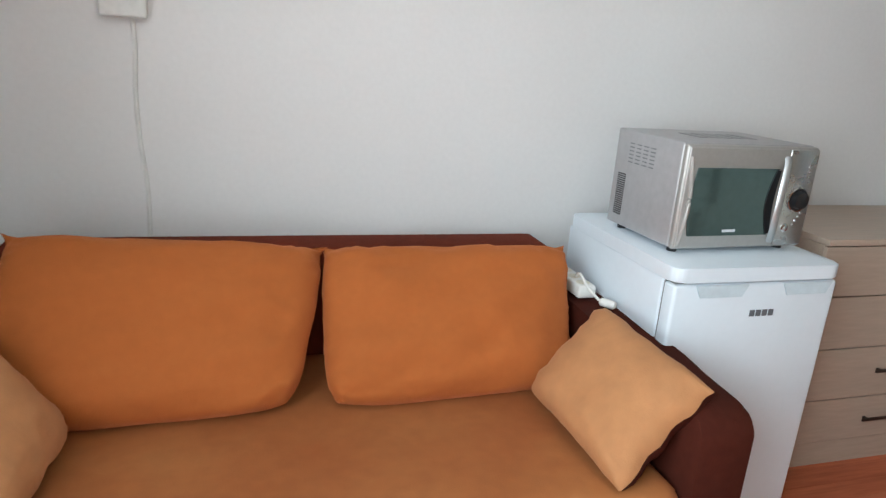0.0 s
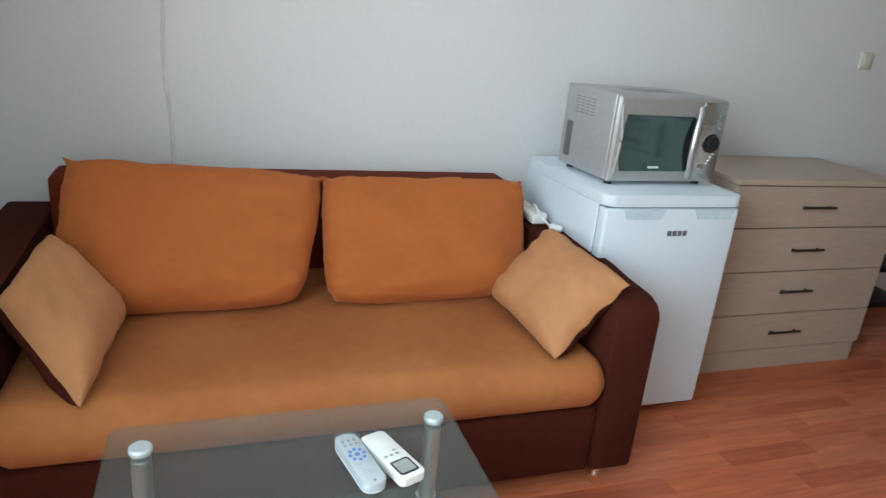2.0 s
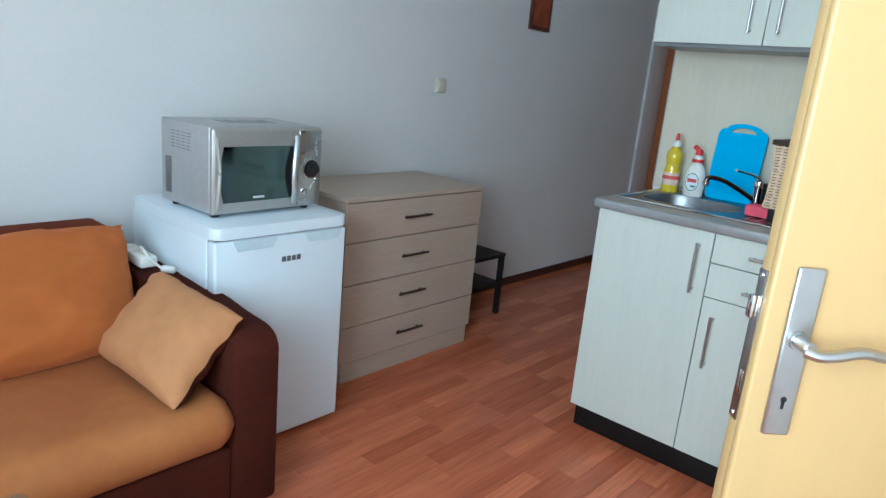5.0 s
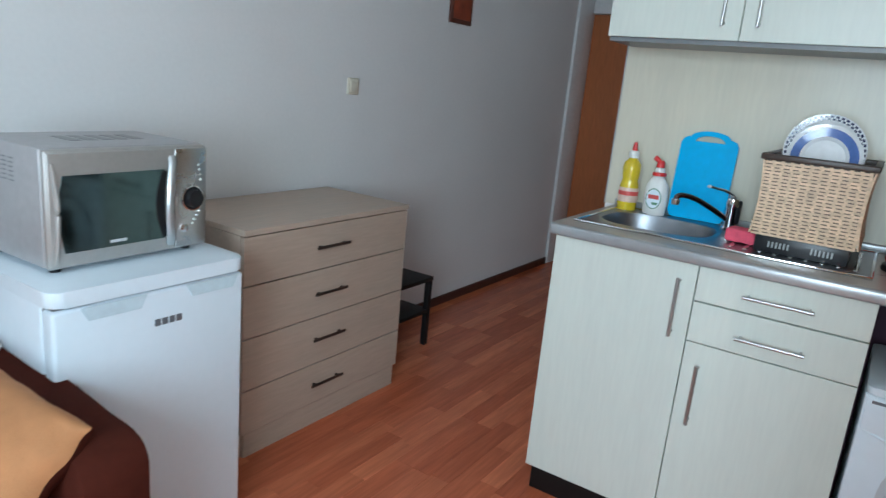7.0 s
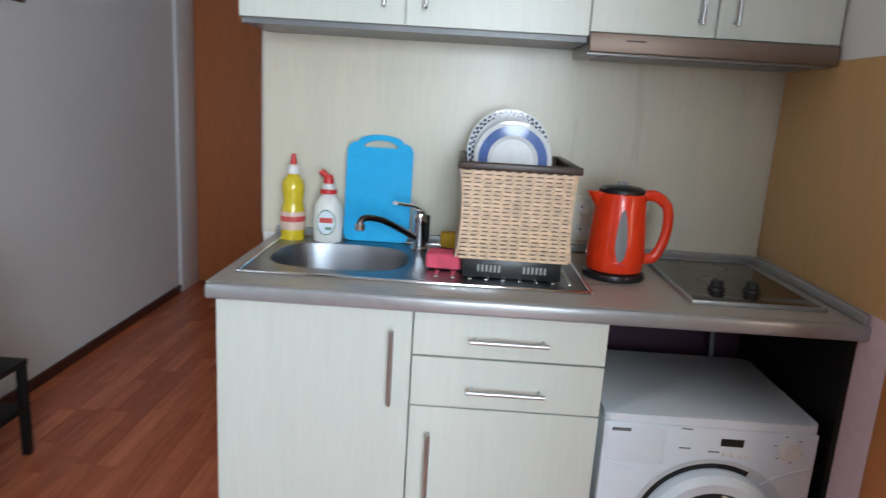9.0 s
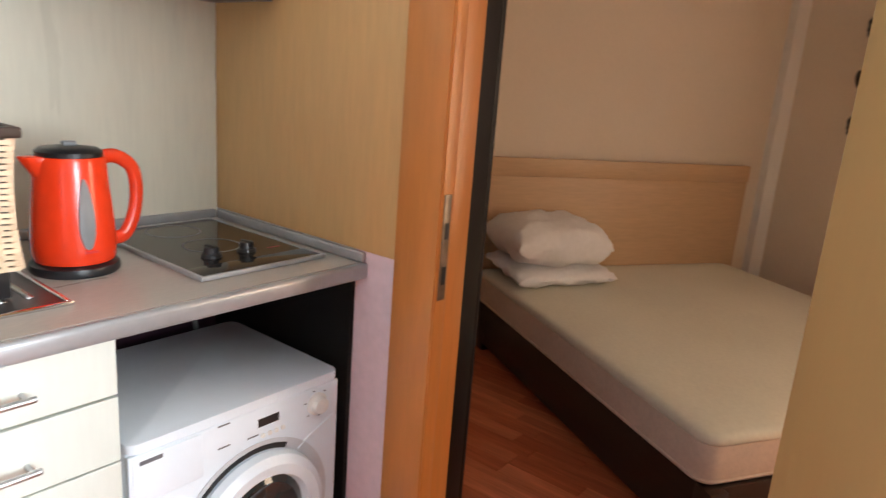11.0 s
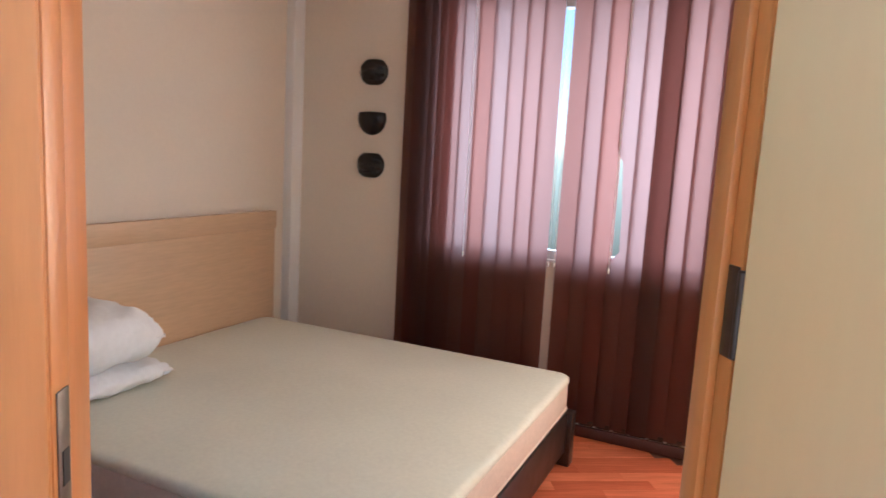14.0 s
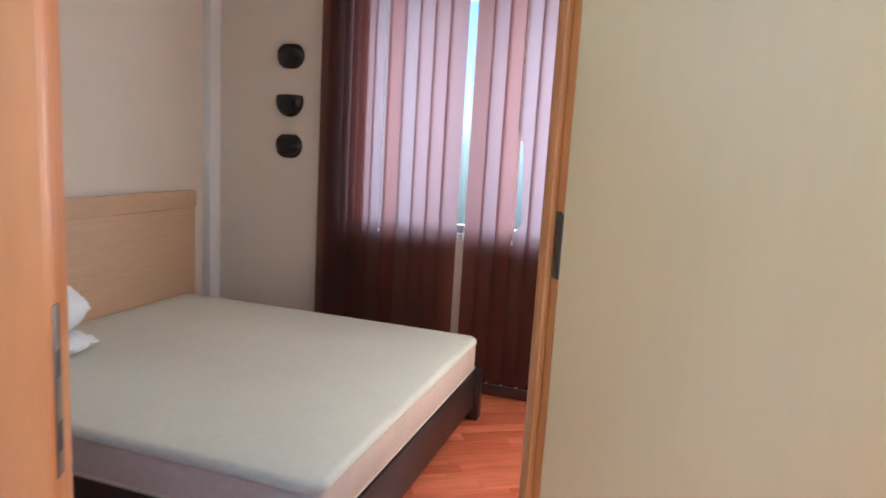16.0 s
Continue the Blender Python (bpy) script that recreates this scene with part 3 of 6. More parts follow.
# ---- corridor end ----
ent = thing("entrance_door", (5.79, 1.4, 0), "red-brown veneered entrance door at the corridor end", "door", kind="structure")
part("panel", blk(5.765, 5.80, 0.95, 1.925, 0.01, 2.03, 0.004), M_ENTRY, ent)
part("frame_side", blk(5.48, 5.78, NORTH - 0.024, NORTH - 0.0005, 0, 2.12, 0.005), M_PVC, ent, "white painted frame lining")
part("frame_side", blk(5.74, 5.80, 0.84, 0.948, 0, 2.12, 0.005), M_PVC, ent, "white painted frame upright")
part("frame_head", blk(5.74, 5.80, 0.948, 1.925, 2.035, 2.12, 0.005), M_PVC, ent, "white painted frame head")
hb = rod((5.765, 1.03, 1.04), (5.71, 1.03, 1.04), 0.01, 12, 0.002)
rod((5.712, 1.03, 1.04), (5.712, 1.15, 1.04), 0.009, 12, 0.003, bm=hb)
part("lever", hb, M_HANDLE, ent)

# ---- sofa ----
sofa = thing("sofa", (0.245, 1.3, 0), "brown velour sofa with an ochre orange seat against the wall", "sofa")
SX0, SX1, SF, SB = -0.70, 1.178, 0.862, 1.83
part("base", blk(SX0 + 0.15, SX1 - 0.15, SF + 0.012, SB - 0.05, 0.06, 0.285, 0.012, 3), M_BROWN, sofa, "dark brown velour base")
part("backrest", blk(SX0 + 0.155, SX1 - 0.158, 1.665, SB, 0.25, 0.784, 0.022, 4), M_RUST, sofa, "low rust brown backrest board")


def arm(x0, x1):
    # side outline of the arm, drawn in y and z, gently falling to the front
    pts = [(SB, 0.06), (SB, 0.66), (1.5, 0.655), (1.15, 0.64), (0.93, 0.63), (0.885, 0.615), (0.862, 0.58), (0.862, 0.06)]
    m = Matrix(((0, 0, 1, 0), (1, 0, 0, 0), (0, 1, 0, 0), (0, 0, 0, 1)))
    return prism(pts, x0, x1, m=m, bev=0.016)


part("armrest", arm(SX0, SX0 + 0.15), M_BROWN, sofa)
part("armrest", arm(SX1 - 0.15, SX1), M_BROWN, sofa)


def seat_cushion():
    x0, x1, y0, y1, z0, z1 = SX0 + 0.152, SX1 - 0.152, 0.835, 1.66, 0.286, 0.452
    t = bmesh.new()
    nx, prof = 110, []
    # rounded front, flat top: a profile in y and z
    for k in range(9):
        a = radians(-100 + 190 * k / 8)
        prof.append((y0 + 0.075 - 0.075 * math.cos(a) * 1.0, z0 + 0.083 + 0.083 * math.sin(a)))
    for k in range(1, 15):
        s = k / 14
        prof.append((y0 + 0.075 + (y1 - y0 - 0.075) * s, z1 - 0.01 * math.sin(math.pi * s)))
    prof.append((y1, z0))
    rows = []
    for i in range(nx + 1):
        s = i / nx
        x = x0 + (x1 - x0) * s
        e = min(s, 1 - s) * (x1 - x0)
        rnd = 0.03 * max(0.0, 1 - e / 0.05) ** 2
        row = []
        for j, (y, z) in enumerate(prof):
            w = noise.noise(Vector((x * 2.2, y * 2.6, 3.0))) * 0.008 + noise.noise(Vector((x * 7, y * 5, 9.0))) * 0.003
            w += 0.004 * max(0.0, noise.noise(Vector((x * 16 + y * 5, y * 2.2, 4.0))) - 0.12)
            cz = (z0 + z1) / 2
            zz = cz + (z - cz) * (1 - rnd / 0.083) + (w if z > cz else 0)
            row.append(t.verts.new((x, y + rnd * (1 if j < 8 else 0), zz)))
        rows.append(row)
    for a, b in zip(rows, rows[1:]):
        for j in range(len(prof) - 1):
            t.faces.new((a[j], a[j + 1], b[j + 1], b[j]))
    t.faces.new(rows[0])
    t.faces.new(rows[-1])
    return t


part("seat_cushion", seat_cushion(), M_SEAT, sofa, "ochre orange velour seat", smooth=60)
for x in (SX0 + 0.08, SX1 - 0.08):
    for y in (0.93, 1.74):
        part("foot", lathe([(0, 0), (0.02, 0), (0.024, 0.006), (0.018, 0.03), (0.022, 0.06), (0, 0.06)], 18, m=Matrix.Translation((x, y, 0))), M_CHROME, sofa, "small chrome foot")


def back_cushion(bl, br, tr, tl, seed, label):
    c = (Vector(bl) + Vector(br)) / 2
    ob = thing("back_cushion", c, label, "cushion", "loose back cushions of the sofa")
    part("cover", pillow(bl, br, tr, tl, 0.20, seed=seed, pinch=0.012, n=44, ease=0.44, wr=0.018, soft=0.10, lumps=0.022), M_ORANGE, ob, smooth=60)
    return ob


back_cushion((-0.50, 1.335, 0.446), (0.205, 1.35, 0.452), (0.300, 1.595, 0.812), (-0.478, 1.58, 0.862), 1, "large orange velour back cushion slumped on the sofa")
back_cushion((0.27, 1.34, 0.446), (0.985, 1.355, 0.452), (1.025, 1.60, 0.800), (0.28, 1.60, 0.807), 2, "orange velour back cushion standing upright on the sofa")


def throw_pillow(b, r, t, l, seed, label):
    ob = thing("throw_pillow", b, label, "cushion", "square throw pillows on the sofa")
    part("front_cover", pillow(b, r, t, l, 0.15, 1, seed=seed, pinch=0.06, wr=0.009, lumps=0.05), M_ORANGE2, ob, "ochre velour front", smooth=60)
    part("back_cover", pillow(b, r, t, l, 0.13, -1, seed=seed, pinch=0.06, wr=0.006, lumps=0.05), M_BROWN, ob, "dark brown velour back", smooth=60)
    return ob


throw_pillow((0.845, 0.868, 0.462), (1.085, 0.905, 0.674), (1.06, 1.365, 0.698), (0.82, 1.305, 0.478), 3, "square ochre pillow with a brown back leaning on the sofa arm")
throw_pillow((-0.345, 0.83, 0.452), (-0.30, 1.285, 0.476), (-0.49, 1.335, 0.71), (-0.555, 1.07, 0.63), 4, "square ochre pillow with a brown back slumped in the sofa corner")

# ---- coffee table ----
tab = thing("coffee_table", (0.1, 0.41, 0), "small glass coffee table on round satin metal legs", "table")
part("glass_top", prism(round_rect(0.70, 0.50, 0.02, cx=0.085, cy=0.415), 0.505, 0.515), M_TABLE, tab, "clear glass top")
part("glass_shelf", prism(round_rect(0.66, 0.42, 0.02, cx=0.095, cy=0.412), 0.30, 0.308), M_SHELF, tab, "smoky glass lower shelf")
for x in (-0.20, 0.388):
    for y in (0.25, 0.575):
        lg = part("leg", rod((x, y, 0), (x, y, 0.503), 0.019, 20, 0.002), M_SATIN, tab, "round satin metal leg")
        part("cap", lathe([(0, 0.514), (0.0205, 0.514), (0.022, 0.517), (0.022, 0.524), (0.0195, 0.5275), (0, 0.528)], 20, m=Matrix.Translation((x, y, 0.0015))), M_CAP, lg, "pale satin cap")
        part("ring", lathe([(0.0192, 0.309), (0.024, 0.31), (0.024, 0.32), (0.0192, 0.321)], 20, m=Matrix.Translation((x, y, 0))), M_CHROME, lg)


def remote(name, cx, cy, ang, w, l, h, material, label, kind_):
    F = Matrix.Translation((cx, cy, 0.5155)) @ Matrix.Rotation(radians(ang), 4, "Z")
    ob = thing(name, (0, 0, 0), label, "remote control", F=F)
    body = prism(round_rect(w, l, w * (0.38 if kind_ == 'tv' else 0.2), 8), 0.0, h, bev=0.004)
    part("body", body, material, ob)
    if kind_ == "tv":
        def key(x, y_, r, m_):
            part("button", lathe([(0, 0), (r, 0), (r * 0.85, 0.002), (0, 0.0022)], 10, m=Matrix.Translation((x, y_, h - 0.0004))), m_, ob)
        key(0, 0.012, 0.0055, M_BLUEKEY)
        for k in range(8):
            key(0.0145 * math.cos(math.pi * k / 4), 0.012 + 0.0165 * math.sin(math.pi * k / 4), 0.0042, M_BLUEKEY)
        for r in range(2):
            for c in range(3):
                key(-0.012 + 0.012 * c, 0.058 - 0.013 * r, 0.0034, M_GREYKEY)
        for r in range(4):
            for c in range(3):
                key(-0.011 + 0.011 * c, -0.020 - 0.0125 * r, 0.0036, M_TVGREY)
        key(0.0, -0.071, 0.0026, M_REDCAP)
        part("cover", prism(round_rect(w + 0.003, l + 0.003, w * 0.38, 8), h * 0.35, h + 0.0035), M_CLEAR, ob, "clear plastic sleeve")
    else:
        part("display", prism(round_rect(w * 0.62, 0.034, 0.004, 4, cy=-l * 0.28), h - 0.001, h + 0.001), M_GREYKEY, ob, "grey display in a black rim")
        part("display_rim", prism(round_rect(w * 0.76, 0.044, 0.006, 4, cy=-l * 0.28), h - 0.002, h + 0.0004), M_BLACK, ob)
        for c in range(3):
            part("button", blk(-0.016 + 0.013 * c - 0.004, -0.016 + 0.013 * c + 0.004, -0.006, 0.0, h - 0.0005, h + 0.0012, 0.0006), M_GREYKEY, ob)
        part("button", blk(0.006, 0.014, 0.006, 0.011, h - 0.0005, h + 0.0012, 0.0006), M_GREYKEY, ob)
    return ob


M_BLUEKEY = mat("blue_rubber_keys", (0.06, 0.22, 0.62), rough=0.5, var=0.08, scale=40)
M_GREYKEY = mat("grey_keys", (0.33, 0.35, 0.34), rough=0.45, var=0.08, scale=40)
M_CLEAR = glass("clear_sleeve", (0.93, 0.96, 0.97), 0.12, 0.12)
M_TVGREY = mat("pale_grey_plastic", (0.6, 0.63, 0.66), rough=0.4, var=0.03, scale=9)
remote("television_remote", 0.198, 0.452, 12, 0.047, 0.165, 0.02, M_TVGREY, "pale grey remote control in a clear sleeve on the glass table", "tv")
remote("air_conditioner_remote", 0.263, 0.455, 20, 0.056, 0.155, 0.018, M_WHITE2, "white remote control with a grey display on the glass table", "ac")

# ---- wall box and cable above the sofa ----
bx = thing("wall_box", (-0.229, 1.93, 1.38), "small white plastic box high on the wall above the sofa", "junction box")
part("cover", blk(-0.29, -0.168, 1.905, 1.948, 1.38, 1.50, 0.008, 3), M_WHITE2, bx)
part("base", blk(-0.286, -0.172, 1.94, 1.9495, 1.384, 1.496), M_WHITE2, bx)
solid("wall_cable", tube([(-0.21, 1.944, 1.382), (-0.207, 1.945, 1.30), (-0.212, 1.945, 1.18), (-0.208, 1.945, 1.05), (-0.196, 1.945, 0.93), (-0.193, 1.945, 0.85), (-0.196, 1.945, 0.6)], 0.0065, 8, up=(0, 1, 0)), M_WHITE2,
      "thin white cable hanging down the wall", "cable")

# ---- power strip between sofa and fridge ----
ps = thing("power_strip", (1.10, 1.60, 0.66), "white power strip resting on the sofa arm", "power strip")
part("body", blk(1.045, 1.105, 1.50, 1.70, 0.665, 0.705, 0.008, 3), M_WHITE2, ps)
for k in range(3):
    part("socket_well", lathe([(0, 0), (0.019, 0), (0.021, 0.001), (0.021, 0.0015), (0.017, 0.0016), (0, 0.0012)], 18, m=Matrix.Translation((1.075, 1.535 + 0.06 * k, 0.7045))), M_CREAM, ps)
pl = thing("plug", (1.12, 1.42, 0.66), "white mains plug with its cord on the sofa arm", "plug")
part("body", rod((1.095, 1.46, 0.672), (1.132, 1.425, 0.668), 0.013, 16, 0.006), M_WHITE2, pl)
part("cord", tube([(1.095, 1.462, 0.674), (1.075, 1.50, 0.70), (1.07, 1.54, 0.725), (1.075, 1.57, 0.722), (1.08, 1.59, 0.706)], 0.0045, 8), M_WHITE2, pl)

# ---- curtain in the corner ----
cu = thing("curtain", (-0.83, 1.75, 0), "dark brown floor-length curtain gathered beside the sofa", "curtain")
t = bmesh.new()
cols = []
for i in range(61):
    s = i / 60
    cols.append([t.verts.new((-0.80 + 0.028 * math.sin(s * 30) + 0.012 * math.sin(s * 71), 1.935 - 0.42 * s, z)) for z in (0.03, 0.8, 1.6, 2.4)])
for a, b in zip(cols, cols[1:]):
    for k in range(3):
        t.faces.new((a[k], b[k], b[k + 1], a[k + 1]))
bmesh.ops.solidify(t, geom=list(t.faces), thickness=0.004)
part("cloth", t, M_CURTAIN, cu, smooth=60)
part("rail", rod((-0.80, 1.94, 2.42), (-0.80, 0.2, 2.42), 0.012, 12), M_DHANDLE, cu)

# ---- fridge ----
FX0, FX1, FY, FB = 1.15, 1.69, 1.2, 1.80
fr = thing("refrigerator", (1.42, 1.5, 0), "white undercounter refrigerator beside the sofa", "refrigerator")
part("body", blk(FX0, FX1, FY + 0.055, FB, 0.02, 0.818, 0.006, 3), M_WHITE, fr)
part("top_lid", prism(round_rect(FX1 - FX0 + 0.012, FB - FY + 0.004, 0.035, 6, cx=1.42, cy=(FY + FB) / 2 - 0.003), 0.820, 0.860, bev=0.008), M_WHITE, fr, "rounded white top")
door = part("door", blk(FX0, FX1, FY, FY + 0.05, 0.035, 0.813, 0.010, 4), M_WHITE, fr)
part("lid_gap", blk(FX0 + 0.008, FX1 - 0.008, FY + 0.012, FY + 0.054, 0.8132, 0.8198), M_GREYPL, fr, "dark gap under the top")
# Flat plates, coloured as the shaded hollows of the grips.
for a, b in ((FX0 + 0.065, FX0 + 0.235), (FX1 - 0.19, FX1 - 0.02)):
    gp = prism([(a, 0), (b, 0), (b - 0.018, -0.034), (a + 0.018, -0.034)], -0.0015, 0.0025, m=Matrix(((1, 0, 0, 0), (0, 0, -1, FY - 0.0), (0, 1, 0, 0.810), (0, 0, 0, 1))))
    part("grip_recess", gp, M_GRIP, door, "flat pale blue plate painted as a shaded grip hollow")
bars = bmesh.new()
for k in range(4):
    x = 1.405 + 0.021 * k
    blk(x, x + 0.017, FY - 0.0025, FY - 0.0002, 0.716, 0.735, 0.001, 1, bm=bars)
part("badge", bars, M_PRINT, door, "small grey maker's badge")
part("gasket", blk(FX0 + 0.006, FX1 - 0.006, FY + 0.049, FY + 0.056, 0.04, 0.812), M_GREYPL, fr)
for x in (FX0 + 0.05, FX1 - 0.05):
    for y in (FY + 0.09, FB - 0.06):
        part("foot", lathe([(0, 0), (0.016, 0), (0.018, 0.01), (0.012, 0.022), (0, 0.022)], 14, m=Matrix.Translation((x, y, 0))), M_BLACK, fr)

# ---- microwave, slightly askew on the fridge ----
MWF = Matrix.Translation((1.424, 1.487, 0.860)) @ Matrix.Rotation(radians(2.3), 4, "Z")
mw = thing("microwave_oven", (0, 0, 0), "silver microwave oven standing on the white refrigerator", "microwave", F=MWF)
MW, MD, MH = 0.455, 0.33, 0.291
part("casing", blk(-MW / 2, MW / 2, -MD / 2 + 0.02, MD / 2, 0.018, MH + 0.018, 0.006, 3), M_SILVER2, mw, "pale silver steel casing")
front = blk(-MW / 2, MW / 2, -MD / 2, -MD / 2 + 0.0205, 0.016, MH + 0.016, 0.008, 3)
part("front_bezel", front, M_SILVER, mw)
yf = -MD / 2


def bow(x0, x1, z0, z1, inset, y0, y1):
    """A pane whose upright sides curve inwards at the middle."""
    pts = []
    for k in range(9):
        s = k / 8
        pts.append((x0 + inset * math.sin(math.pi * s), z0 + (z1 - z0) * s))
    for k in range(9):
        s = 1 - k / 8
        pts.append((x1 + 0.35 * inset * math.sin(math.pi * s), z0 + (z1 - z0) * s))
    return prism(pts, -y1, -y0, m=Matrix(((1, 0, 0, 0), (0, 0, -1, 0), (0, 1, 0, 0), (0, 0, 0, 1))))


dr = part("door", blk(-MW / 2 + 0.004, 0.118, yf - 0.006, yf + 0.002, 0.022, MH + 0.010, 0.005, 3), M_SILVER, mw)
part("window", bow(-0.19, 0.085, 0.056, 0.246, -0.012, yf - 0.0085, yf - 0.004), M_OVENGLASS, dr, "dark mirror-like glass window")
part("window_edge", bow(0.078, 0.092, 0.060, 0.242, -0.02, yf - 0.0105, yf - 0.0082), M_BLACK, dr, "black crescent beside the handle")
hl = bmesh.new()
hrows = []
for k in range(17):
    u = k / 16
    hx_, hz_ = 0.106 - 0.020 * math.sin(math.pi * min(1, u * 1.05)) + 0.006 * u, 0.032 + 0.250 * u
    hy_ = yf - 0.006 - 0.026 * math.sin(math.pi * u) ** 0.7
    hw_ = 0.011 + 0.003 * abs(2 * u - 1)
    hrows.append([hl.verts.new((hx_ + dx_, hy_ + dy_, hz_)) for dx_, dy_ in ((-hw_, 0.004), (-hw_ * 0.6, -0.002), (0, -0.004), (hw_ * 0.6, -0.002), (hw_, 0.004), (0, 0.006))])
for p, q in zip(hrows, hrows[1:]):
    for i in range(6):
        hl.faces.new((p[i], p[(i + 1) % 6], q[(i + 1) % 6], q[i]))
hl.faces.new(hrows[0])
hl.faces.new(hrows[-1])
part("handle", hl, M_SATIN, dr, "curved satin silver handle", smooth=60)
badge = blk(-0.075, -0.03, yf - 0.0095, yf - 0.0085, 0.066, 0.0735)
part("badge", badge, M_TVGREY, dr)
part("hinge_trim", tube([(-0.214, yf - 0.004, 0.03), (-0.208, yf - 0.010, 0.10), (-0.206, yf - 0.011, 0.18), (-0.214, yf - 0.004, 0.275)], 0.006, 10), M_SILVER, dr)
pn = part("control_panel", blk(0.121, MW / 2 - 0.003, yf - 0.005, yf + 0.002, 0.022, MH + 0.010, 0.005, 3), M_STEEL, mw)
RX = Matrix.Rotation(radians(90), 4, "X")
part("dial", lathe([(0, 0), (0.033, 0), (0.033, 0.004), (0.026, 0.006), (0.024, 0.02), (0.02, 0.022), (0, 0.022)], 28, m=Matrix.Translation((0.176, yf - 0.005, 0.158)) @ RX), M_BLACK, pn, "black rotary dial")
part("dial_ring", lathe([(0.033, 0), (0.037, 0), (0.036, 0.004), (0.033, 0.005)], 28, m=Matrix.Translation((0.176, yf - 0.005, 0.158)) @ RX), M_CHROME, pn)
part("start_button", lathe([(0, 0), (0.013, 0), (0.013, 0.004), (0.010, 0.006), (0, 0.006)], 20, m=Matrix.Translation((0.148, yf - 0.005, 0.075)) @ RX), M_CHROME, pn)
for k in range(4):
    part("button", lathe([(0, 0), (0.004, 0), (0.0035, 0.0025), (0, 0.0025)], 10, m=Matrix.Translation((0.199 - 0.008 * k, yf - 0.005, 0.118 - 0.011 * k)) @ RX), M_CHROME, pn)
    part("button", lathe([(0, 0), (0.004, 0), (0.0035, 0.0025), (0, 0.0025)], 10, m=Matrix.Translation((0.196 + 0.002 * k, yf - 0.005, 0.252 - 0.014 * k)) @ RX), M_CHROME, pn)
for k in range(5):
    v = blk(-0.085 + 0.045 * k, -0.055 + 0.045 * k, -0.03, 0.07, MH + 0.0175, MH + 0.0192, 0.0006, 1)
    part("top_vent", v, M_GREYPL, mw)
sv = bmesh.new()
for k in range(20):
    blk(-MW / 2 - 0.0012, -MW / 2 + 0.001, 0.095, 0.135, 0.05 + 0.0065 * k, 0.0535 + 0.0065 * k, bm=sv)
part("side_vent", sv, M_BLACK, mw, "dark side ventilation slots")
for g in range(4):
    sv = bmesh.new()
    for k in range(6):
        blk(-MW / 2 - 0.001, -MW / 2 + 0.001, 0.0 + 0.034 * g - 0.03, 0.022 + 0.034 * g - 0.03, 0.215 + 0.011 * k, 0.2185 + 0.011 * k, bm=sv)
    part("side_louvre", sv, M_GREYPL, mw)
for x in (-0.19, 0.19):
    for y in (-0.12, 0.13):
        part("foot", lathe([(0, 0), (0.014, 0), (0.016, 0.018), (0, 0.018)], 14, m=Matrix.Translation((x, y, 0))), M_BLACK, mw)

# ---- dresser ----
GX0, GX1, GY, GB, GT = 1.885, 2.79, 1.432, 1.925, 0.862
ds = thing("chest_of_drawers", ((GX0 + GX1) / 2, 1.68, 0), "grey oak laminate chest with four drawers beside the refrigerator", "chest of drawers")
part("side_panel", blk(GX0, GX0 + 0.018, GY + 0.018, GB, 0, GT - 0.022, 0.001, 1), M_DRESSER, ds)
part("side_panel", blk(GX1 - 0.018, GX1, GY + 0.018, GB, 0, GT - 0.022, 0.001, 1), M_DRESSER, ds)
part("back_panel", blk(GX0 + 0.018, GX1 - 0.018, GB - 0.01, GB, 0.02, GT - 0.022), M_DRESSER, ds)
part("top", blk(GX0, GX1 + 0.002, GY - 0.004, GB, GT - 0.021, GT, 0.0015, 1), M_DRESSER, ds)
part("plinth", blk(GX0 + 0.018, GX1 - 0.018, GY + 0.005, GY + 0.0195, 0, 0.094), M_DRESSER, ds)
zs = [0.095, 0.268, 0.466, 0.660, 0.838]
for k in range(4):
    d = part("drawer_front", blk(GX0 + 0.001, GX1 - 0.001, GY, GY + 0.017, zs[k] + 0.003, zs[k + 1] - 0.002, 0.0012, 1), M_DRESSER, ds)
    zc = (0.182, 0.377, 0.566, 0.752)[k]
    h = blk(2.220, 2.400, GY - 0.021, GY - 0.014, zc - 0.0055, zc + 0.0055, 0.002, 2)
    for hx in (2.245, 2.375):
        blk(hx - 0.005, hx + 0.005, GY - 0.0141, GY, zc - 0.004, zc + 0.004, bm=h)
    part("handle", h, M_DHANDLE, d, "slim dark bar handle")
part("carcass", blk(GX0 + 0.018, GX1 - 0.018, GY + 0.0185, GB - 0.011, 0.06, GT - 0.0225), M_BLACKWOOD, ds)

# ---- shoe rack ----
rk = thing("shoe_rack", (3.15, 1.77, 0), "small black two-tier rack on the floor by the wall", "rack")
RX0, RX1, RY0, RY1 = 2.83, 3.30, 1.60, 1.925
part("top_shelf", blk(RX0, RX1, RY0, RY1, 0.365, 0.388, 0.004), M_BLACKWOOD, rk)
part("lower_shelf", blk(RX0 + 0.004, RX1 - 0.004, RY0 + 0.004, RY1 - 0.004, 0.185, 0.205, 0.004), M_BLACKWOOD, rk)
for x in (RX0 + 0.018, RX1 - 0.018):
    for y in (RY0 + 0.018, RY1 - 0.018):
        part("leg", blk(x - 0.015, x + 0.015, y - 0.015, y + 0.015, 0, 0.365, 0.003), M_BLACKWOOD, rk)

